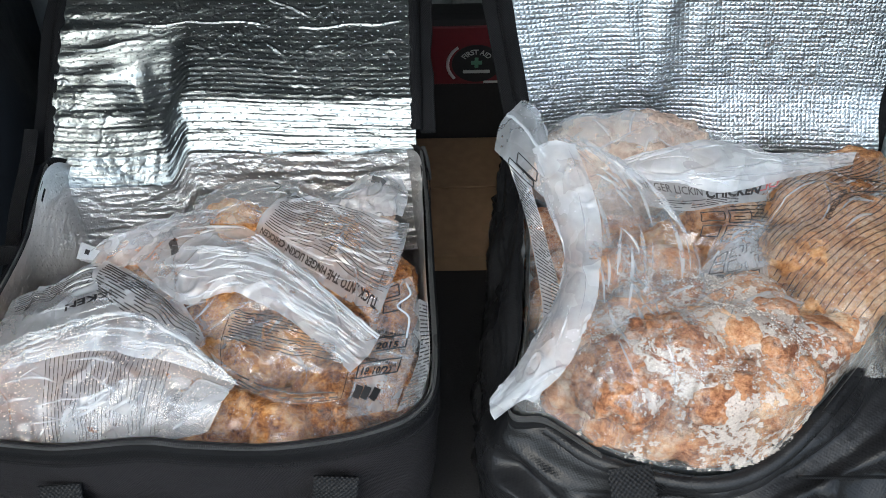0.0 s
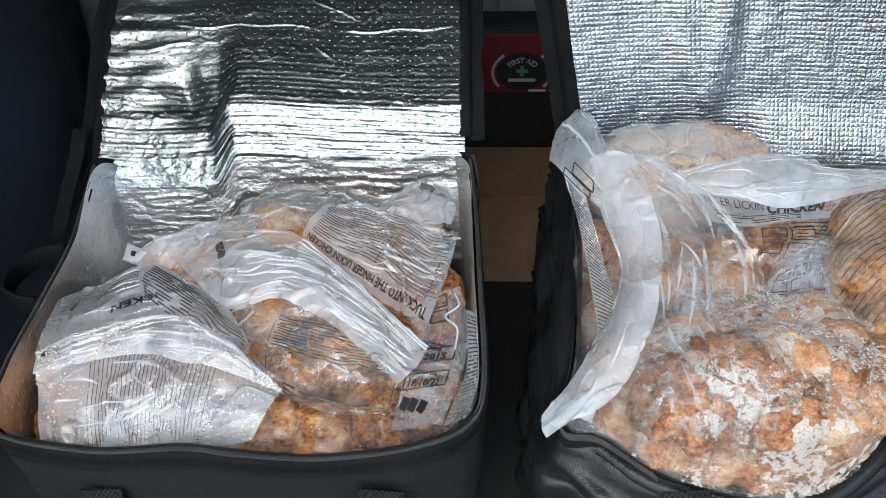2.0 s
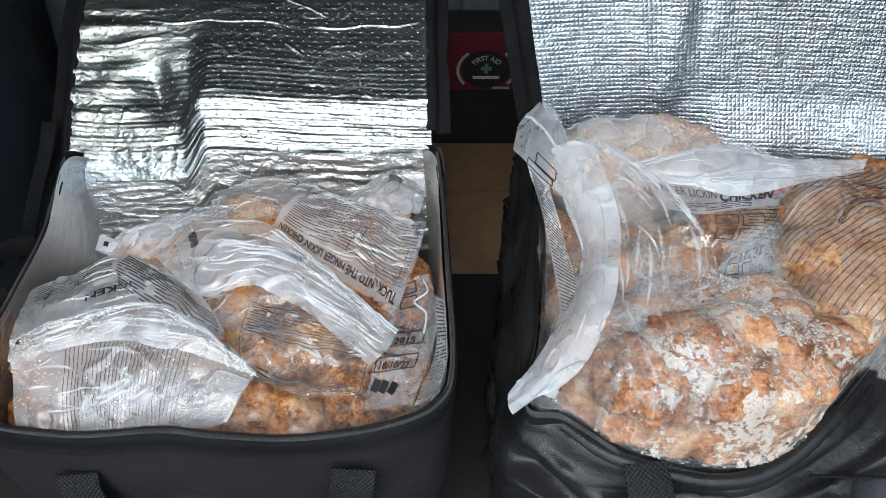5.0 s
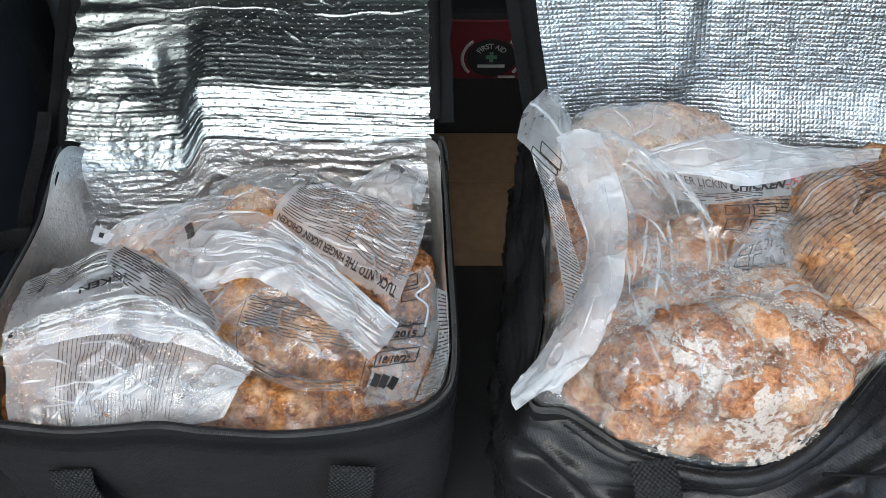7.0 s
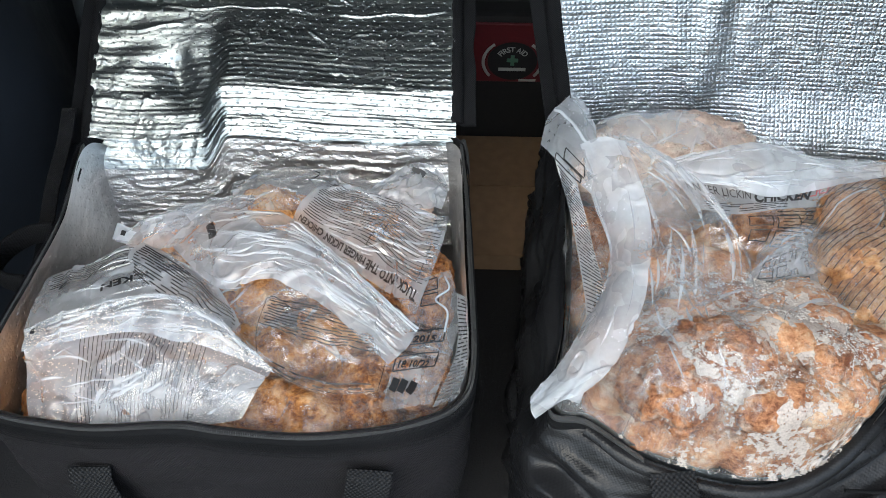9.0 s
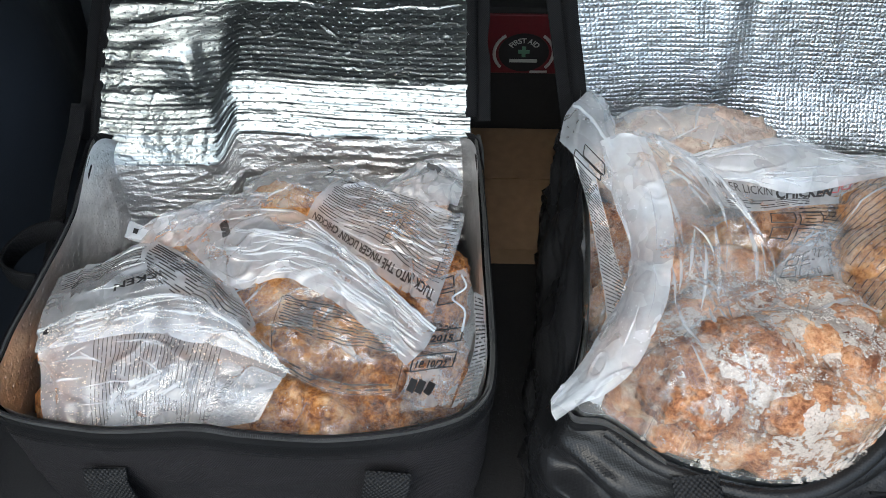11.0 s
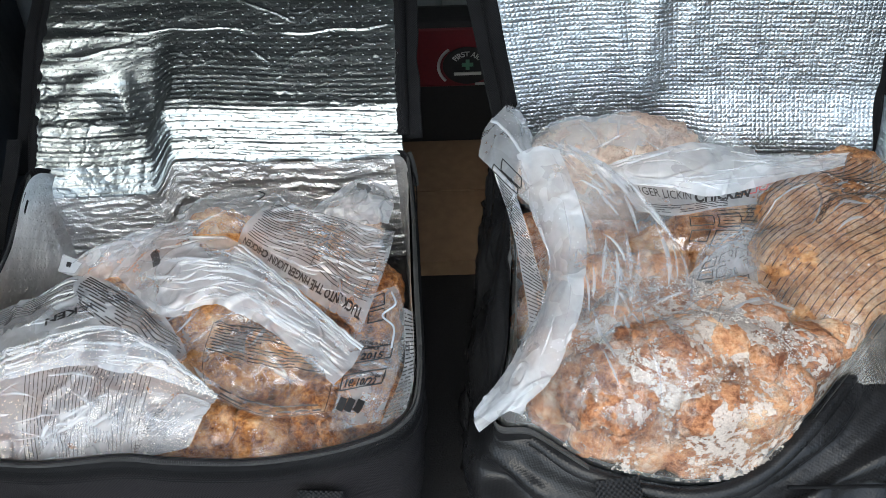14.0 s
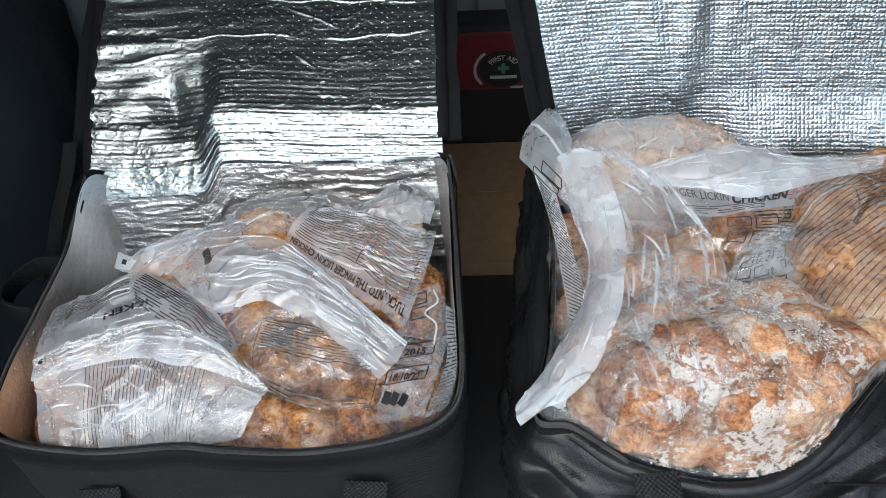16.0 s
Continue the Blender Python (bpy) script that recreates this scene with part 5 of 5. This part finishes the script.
small_bag = chicken_bag("crumpled clear bag with a printed corner against the foil", (-0.3, 0.58, 0.29))
wing = crumple(coons([(-0.338, 0.543, 0.335), (-0.305, 0.532, 0.335), (-0.276, 0.536, 0.335)], [(-0.276, 0.536, 0.335), (-0.257, 0.568, 0.342), (-0.233, 0.597, 0.342)], [(-0.306, 0.557, 0.345), (-0.274, 0.578, 0.352), (-0.233, 0.597, 0.342)], [(-0.338, 0.543, 0.335), (-0.326, 0.554, 0.340), (-0.306, 0.557, 0.345)]), 0.012, 53, freq=6, bulge=0.01)
film(small_bag, wing, M_MILK, "crumpled cloudy film")
veil2 = crumple(coons([(-0.327, 0.549, 0.330), (-0.293, 0.552, 0.338), (-0.254, 0.557, 0.345), (-0.212, 0.572, 0.352)], [(-0.212, 0.572, 0.352), (-0.208, 0.582, 0.352), (-0.209, 0.597, 0.350)], [(-0.313, 0.582, 0.325), (-0.277, 0.594, 0.335), (-0.243, 0.603, 0.342), (-0.209, 0.597, 0.350)], [(-0.327, 0.549, 0.330), (-0.324, 0.565, 0.328), (-0.313, 0.582, 0.325)]), 0.010, 59, freq=8, bulge=0.006)
film(small_bag, veil2, M_HAZE, "crumpled bluish clear film")
creases(small_bag, veil2, 60, 16, 0.0018)
corner2 = crumple(coons([(-0.338, 0.540, 0.340), (-0.321, 0.537, 0.340)], [(-0.321, 0.537, 0.340), (-0.314, 0.547, 0.345)], [(-0.337, 0.558, 0.345), (-0.314, 0.547, 0.345)], [(-0.338, 0.540, 0.340), (-0.337, 0.558, 0.345)], 20, 20), 0.002, 55)
film(small_bag, corner2, M_ZIPLOCK, "white bag corner")
part("print", strips([[(0.35, 0.5), (0.5, 0.5), (0.6, 0.5)]], corner2, 0.005), M_INK, small_bag, "black printed mark")
fill(small_bag, [(-0.275, 0.578, 0.300, 0.05, 0.03, 0.02), (-0.250, 0.604, 0.312, 0.018, 0.015, 0.014)], M_BRED, 51)

# Printed film tucked down the side by the foil.
tuck = chicken_bag("printed clear film tucked against the foil lining", (-0.01, 0.48, 0.28))
side = crumple(coons([(-0.024, 0.382, 0.304), (-0.003, 0.388, 0.310)], [(-0.003, 0.388, 0.310), (0.008, 0.439, 0.318), (0.006, 0.489, 0.322)], [(-0.005, 0.500, 0.318), (0.006, 0.489, 0.322)], [(-0.024, 0.382, 0.304), (-0.005, 0.441, 0.308), (-0.005, 0.500, 0.318)], 24, 50), 0.003, 57, freq=3)
film(tuck, side, M_PRINTED, "printed film")
part("print", small_print(side, 0.05, 0.95, 0.03, 0.97, 26, 0.0012, 58), M_INK, tuck, "rows of black print")

# ---- the black bag's load ----
big_bag = chicken_bag("large frosty clear bag of breaded chicken pieces, bulging", (0.22, 0.43, 0.25))
lumps = [(0.199, 0.459, 0.340, 0.046, 0.042, 0.045), (0.147, 0.396, 0.322, 0.044, 0.044, 0.05), (0.137, 0.378, 0.300, 0.046, 0.038, 0.05), (0.180, 0.392, 0.345, 0.04, 0.036, 0.04), (0.199, 0.380, 0.348, 0.046, 0.04, 0.05),
         (0.243, 0.382, 0.350, 0.046, 0.042, 0.05), (0.272, 0.384, 0.338, 0.042, 0.044, 0.05), (0.170, 0.373, 0.306, 0.05, 0.034, 0.05), (0.214, 0.373, 0.312, 0.052, 0.034, 0.05), (0.260, 0.375, 0.310, 0.044, 0.036, 0.05),
         (0.293, 0.427, 0.335, 0.042, 0.042, 0.05), (0.329, 0.400, 0.325, 0.05, 0.046, 0.05), (0.150, 0.364, 0.295, 0.034, 0.026, 0.04), (0.205, 0.364, 0.298, 0.05, 0.026, 0.04), (0.244, 0.364, 0.300, 0.04, 0.026, 0.04), (0.237, 0.429, 0.335, 0.03, 0.03, 0.04), (0.307, 0.374, 0.310, 0.04, 0.035, 0.05)]
dome = drape(lumps, 0.06, 0.47, 0.300, 0.62, 0.305, n=180, loops=240, power=8.0)
under_layer = scatter(dome - np.array([0, 0, 0.03]), 0.034, 60, 1.2, power=8.0, rim=R_RIM, near=1.1)
fill(big_bag, under_layer, M_BRED, 60, 1.4)
lumps = scatter(dome, 0.028, 6, 1.2, depth=0.78, power=8.0, tries=9000, rim=R_RIM, near=1.05, squat=0.75)
lumps = [p for p in lumps if p[0] > 0.135 or room(p[0], p[1], R_RIM)[0] > 1.5 * p[3]]
rng = random.Random(65)
for x, y, z in spline(R_RIM[:8], 13)[1:]:
    _, way = room(x, y, R_RIM)
    lumps.append((x + way[0] * 0.033, y + way[1] * 0.033, 0.308 + rng.uniform(0, 0.006), 0.024, 0.021, 0.02))
fill(big_bag, lumps, M_BRED, 6, 0.98)
big = crumple(drape(lumps, 0.06, 0.47, 0.300, 0.62, 0.318, n=220, loops=120, slack=0.001, power=8.0, rim=R_LIP), 0.005, 61, freq=9)
film(big_bag, big, M_FROST, "clear film white with ice crystals", power=8.0, rim=R_LIP)
creases(big_bag, big, 63, 44, 0.003, 1.2, 3.0, R_RIM)
crystals(big_bag, big, 62, 60000, 0.0005, 24.0, 0.50, M_ICE, "cream-white ice crystals inside the film", 3.0, R_RIM, (*(0.233, 0.352, 0.380)[:2], 0.125, 0.105))
skirt = crumple(big[20:190, 8:84] + np.array([0, 0, 0.0035]), 0.007, 64, (2.0, 0.35), 8.0)
film(big_bag, skirt, M_LOOSE, "loose clear film hanging in folds", rim=R_RIM)
creases(big_bag, skirt, 66, 36, 0.0026, math.pi / 2 + 0.25, None, R_RIM)
neck = coons([(0.125, 0.409, 0.385), (0.161, 0.398, 0.398), (0.208, 0.428, 0.398), (0.234, 0.403, 0.392)], [(0.234, 0.403, 0.392), (0.238, 0.466, 0.405), (0.200, 0.531, 0.430), (0.157, 0.583, 0.440)],
             [(0.104, 0.590, 0.438), (0.131, 0.583, 0.446), (0.157, 0.583, 0.440)], [(0.125, 0.409, 0.385), (0.136, 0.461, 0.410), (0.129, 0.516, 0.430), (0.104, 0.590, 0.438)], 120, 120)
neck = crumple(neck, 0.014, 67, (1.5, 0.12), 7.0, 0.010)
film(big_bag, neck, M_LOOSE, "gathered clear bag neck")
creases(big_bag, neck, 68, 70, 0.0026, math.pi / 2)
band = coons([(0.055, 0.371, 0.338), (0.055, 0.360, 0.336), (0.058, 0.354, 0.334)], [(0.058, 0.354, 0.334), (0.077, 0.363, 0.343), (0.097, 0.368, 0.353), (0.117, 0.380, 0.370), (0.132, 0.400, 0.392), (0.145, 0.433, 0.412), (0.151, 0.469, 0.428), (0.149, 0.504, 0.440), (0.138, 0.562, 0.452)],
             [(0.102, 0.571, 0.440), (0.119, 0.567, 0.452), (0.138, 0.562, 0.452)], [(0.055, 0.371, 0.338), (0.073, 0.391, 0.345), (0.095, 0.420, 0.354), (0.112, 0.447, 0.366), (0.124, 0.472, 0.382), (0.122, 0.493, 0.398), (0.111, 0.525, 0.416), (0.102, 0.571, 0.440)], 70, 160)
band = crumple(band, 0.0042, 71, (1.0, 0.6), 13.0, 0.006)
film(big_bag, band, M_FLAP, "cloudy plastic flap folded down over the rim")
creases(big_bag, band, 72, 7, 0.0012, math.pi / 2)
ear = coons([(0.068, 0.584, 0.430), (0.089, 0.553, 0.425), (0.108, 0.522, 0.425)], [(0.108, 0.522, 0.425), (0.113, 0.556, 0.435), (0.119, 0.599, 0.440)], [(0.096, 0.633, 0.450), (0.109, 0.625, 0.448), (0.119, 0.599, 0.440)], [(0.068, 0.584, 0.430), (0.076, 0.611, 0.442), (0.096, 0.633, 0.450)], 50, 50)
ear = crumple(ear, 0.004, 73, freq=3, bulge=0.006)
film(big_bag, ear, M_PRINTED, "bluish clear bag corner")
part("press_seal", tube(on_sheet(ear, np.linspace(0.05, 1, 40), np.linspace(0.62, 0.5, 40), 0.001), 0.0016, 6), M_ZIPLOCK, big_bag, "white press-seal ridge")
part("print", strips([box_line(0.45, 0.10, 0.4, 0.14), box_line(0.30, -0.0, 0.5, 0.08)], ear, 0.001), M_INK, big_bag, "printed box outlines")
under = coons([(0.080, 0.371, 0.338), (0.094, 0.366, 0.338)], [(0.094, 0.366, 0.338), (0.122, 0.430, 0.360), (0.115, 0.510, 0.375), (0.100, 0.560, 0.412)], [(0.080, 0.585, 0.424), (0.100, 0.560, 0.412)], [(0.080, 0.371, 0.338), (0.104, 0.427, 0.348), (0.100, 0.520, 0.375), (0.080, 0.585, 0.424)], 40, 90)
under = crumple(under, 0.005, 75, freq=4)
film(big_bag, under, M_PRINTED, "printed film")
part("print", small_print(under, 0.05, 0.95, 0.05, 0.95, 54, 0.0009, 76), M_FINE, big_bag, "rows of tiny black print")

# Pale pieces at the back.
pale_bag = chicken_bag("clear bag of pale chicken pieces against waffle foil", (0.24, 0.70, 0.3))
lumps = [(0.181, 0.681, 0.332, 0.055, 0.045, 0.05), (0.228, 0.682, 0.335, 0.055, 0.045, 0.05), (0.270, 0.676, 0.330, 0.045, 0.04, 0.045), (0.163, 0.668, 0.330, 0.04, 0.035, 0.04), (0.215, 0.658, 0.330, 0.05, 0.035, 0.04)]
fill(pale_bag, lumps, M_PALE, 7, 1.4)
pale = crumple(drape(lumps, 0.115, 0.40, 0.60, 0.77, 0.31, n=120, loops=50, slack=0.001), 0.005, 79, freq=6)
film(pale_bag, pale, M_NECK, "cloudy clear film with droplets", power=3.0)
creases(pale_bag, pale, 81, 21, 0.0024, None, 3.0)
crystals(pale_bag, pale, 80, 1500, 0.0006, 16.0, 0.5, M_ICE, "pale droplets on the film", 3.0)

# Milky flap and printed band in front of it.
band_bag = chicken_bag("milky plastic bag of chicken printed with a slogan", (0.3, 0.62, 0.3))
roll = coons([(0.200, 0.594, 0.385), (0.245, 0.580, 0.388), (0.291, 0.569, 0.385), (0.362, 0.590, 0.385), (0.430, 0.613, 0.380)], [(0.430, 0.613, 0.380), (0.437, 0.627, 0.385)], [(0.182, 0.609, 0.390), (0.241, 0.621, 0.400), (0.293, 0.632, 0.400), (0.351, 0.615, 0.395), (0.437, 0.627, 0.385)],
             [(0.200, 0.594, 0.385), (0.186, 0.596, 0.390), (0.182, 0.609, 0.390)], 120, 50)
roll = crumple(roll, 0.004, 83, (0.6, 1.0), 12.0, 0.008)
film(band_bag, roll, M_FLAP, "milky plastic flap")
creases(band_bag, roll, 84, 28, 0.0022, 0.0)
slogan = crumple(coons([(0.219, 0.566, 0.372), (0.254, 0.558, 0.372), (0.294, 0.566, 0.372), (0.342, 0.576, 0.368)], [(0.342, 0.576, 0.368), (0.356, 0.600, 0.380)], [(0.201, 0.599, 0.384), (0.254, 0.593, 0.386), (0.303, 0.590, 0.384), (0.356, 0.600, 0.380)], [(0.219, 0.566, 0.372), (0.201, 0.599, 0.384)], 80, 40), 0.003, 85, freq=3)
film(band_bag, slogan, M_PRINTED, "printed film")
part("lettering", lettering("FINGER LICKIN'", slogan, (0.03, 0.60), ((0.060, -0.03), (0.012, 0.34)), 0.001, 0.0), M_INK, band_bag, "thin black printed words")
part("lettering", lettering("CHICKEN", slogan, (0.45, 0.30), ((0.095, 0.005), (0.014, 0.48)), 0.001, 0.04), M_INK, band_bag, "bold black printed word")
part("print", strips([box_line(0.86, 0.45, 0.05, 0.4), box_line(0.93, 0.55, 0.05, 0.35)], slogan, 0.0009), M_RED_INK, band_bag, "red printed boxes")
part("print", small_print(slogan, 0.08, 0.7, 0.05, 0.30, 4, 0.0008, 86), M_FINE, band_bag, "rows of tiny black print")
lumps = [(0.295, 0.568, 0.315, 0.045, 0.036, 0.035), (0.260, 0.567, 0.305, 0.035, 0.035, 0.03), (0.327, 0.574, 0.320, 0.03, 0.03, 0.03)]
fill(band_bag, lumps, M_PEACH, 8)
belly = crumple(coons([(0.232, 0.534, 0.352), (0.271, 0.524, 0.358), (0.322, 0.520, 0.358)], [(0.322, 0.520, 0.358), (0.349, 0.557, 0.360), (0.343, 0.578, 0.366)], [(0.229, 0.563, 0.370), (0.278, 0.566, 0.372), (0.343, 0.578, 0.366)], [(0.232, 0.534, 0.352), (0.229, 0.563, 0.370)]), 0.003, 87, freq=3, bulge=0.008)
film(band_bag, belly, M_FILM)
part("print", strips([box_line(0.30, 0.55, 0.18, 0.25), box_line(0.52, 0.5, 0.18, 0.3), box_line(0.32, 0.18, 0.15, 0.25), box_line(0.52, 0.1, 0.2, 0.3)], belly, 0.001), M_INK, band_bag, "printed box outlines")
part("print", small_print(belly, 0.55, 0.98, 0.1, 0.95, 10, 0.001, 88), M_FINE, band_bag, "rows of tiny black print")

grey_film = chicken_bag("crumpled grey printed film between the chicken bags", (0.31, 0.53, 0.3))
crumpled = crumple(coons([(0.237, 0.461, 0.368), (0.269, 0.455, 0.368), (0.305, 0.461, 0.368)], [(0.305, 0.461, 0.368), (0.315, 0.505, 0.366), (0.326, 0.546, 0.362)], [(0.265, 0.499, 0.372), (0.293, 0.523, 0.370), (0.326, 0.546, 0.362)], [(0.237, 0.461, 0.368), (0.249, 0.483, 0.370), (0.265, 0.499, 0.372)]), 0.014, 91, freq=6)
film(grey_film, crumpled, M_PRINTED, "crumpled cloudy film")
part("print", strips([box_line(0.15 + 0.26 * k, 0.12 + 0.24 * r, 0.2, 0.18) for k in range(3) for r in range(3)], crumpled, 0.001), M_FINE, grey_film, "printed box outlines")

veil = crumple(coons([(0.249, 0.477, 0.373), (0.279, 0.477, 0.373), (0.310, 0.484, 0.373)], [(0.310, 0.484, 0.373), (0.321, 0.513, 0.372), (0.329, 0.547, 0.370)], [(0.279, 0.524, 0.374), (0.304, 0.540, 0.375), (0.329, 0.547, 0.370)],
                      [(0.249, 0.477, 0.373), (0.261, 0.504, 0.374), (0.279, 0.524, 0.374)]), 0.010, 93, freq=5, bulge=0.006)
film(grey_film, veil, M_NECK, "crumpled clear film")
creases(grey_film, veil, 94, 14, 0.0022)
round_bag = chicken_bag("tight printed cloudy bag of peach-brown chicken", (0.41, 0.58, 0.3))
lumps = [(0.358, 0.534, 0.328, 0.062, 0.06, 0.06), (0.403, 0.557, 0.328, 0.06, 0.055, 0.06), (0.359, 0.479, 0.325, 0.06, 0.05, 0.06), (0.406, 0.496, 0.322, 0.06, 0.06, 0.06), (0.341, 0.518, 0.310, 0.035, 0.04, 0.05)]
packed = lumps
dome = drape(lumps, 0.315, 0.55, 0.44, 0.70, 0.325, n=120, loops=260, power=5.0, slack=0.0)
lumps = scatter(dome, 0.036, 9, 1.2, power=5.0, depth=0.7, rim=R_RIM, near=0.9, squat=0.7)
lumps = [p for p in lumps if p[0] > 0.35 + 0.30 * (p[1] - 0.5)]
lumps += [(0.352, 0.49, 0.350, 0.032, 0.034, 0.03), (0.385, 0.475, 0.362, 0.034, 0.03, 0.03), (0.385, 0.53, 0.366, 0.034, 0.036, 0.03)]
fill(round_bag, [(x + 0.012, y, z - 0.02, a * 0.9, d * 0.9, h) for x, y, z, a, d, h in packed], M_PEACH, 90, 1.0)
fill(round_bag, lumps, M_PEACH, 9, 1.0)
tight = crumple(drape(lumps, 0.30, 0.55, 0.39, 0.70, 0.325, n=150, loops=320, power=5.0, slack=0.004), 0.004, 95, freq=5)
film(round_bag, tight, M_TIGHT, power=5.0)
creases(round_bag, tight, 97, 40, 0.0025, 0.7, 4.0)
rng, ruled = random.Random(98), []
for k in range(62):
    a = 0.06
    while a < 0.94:
        z = min(0.95, a + (rng.uniform(0.02, 0.07) if a < 0.4 else rng.uniform(0.12, 0.5)))
        row = [(a + (z - a) * j / 14, -0.55 + 0.024 * k + 0.62 * (a + (z - a) * j / 14) + 0.012 * math.sin(11 * (a + (z - a) * j / 14) + k * 0.2)) for j in range(15)]
        row = [p for p in row if 0.08 < p[1] < 0.94]
        if len(row) > 3:
            ruled.append(row)
        a = z + 0.006
part("print", strips(ruled, tight, 0.00075), M_INK, round_bag, "close slanting rows of tiny black print")
part("print", strips([box_line(0.52, 0.62, 0.2, 0.14, 0.05), box_line(0.66, 0.45, 0.2, 0.14, 0.05)], tight, 0.0011), M_INK, round_bag, "printed box outlines")
crystals(round_bag, tight, 99, 5000, 0.0006, 18.0, 0.56, M_ICE, "white ice crystals inside the film", 4.0, R_RIM)
part("lettering", lettering("GUIDELINES FOR", tight, (0.26, 0.40), ((0.017, 0.017), (-0.015, 0.015)), 0.0012, 0.02), M_INK, round_bag, "black printed words")
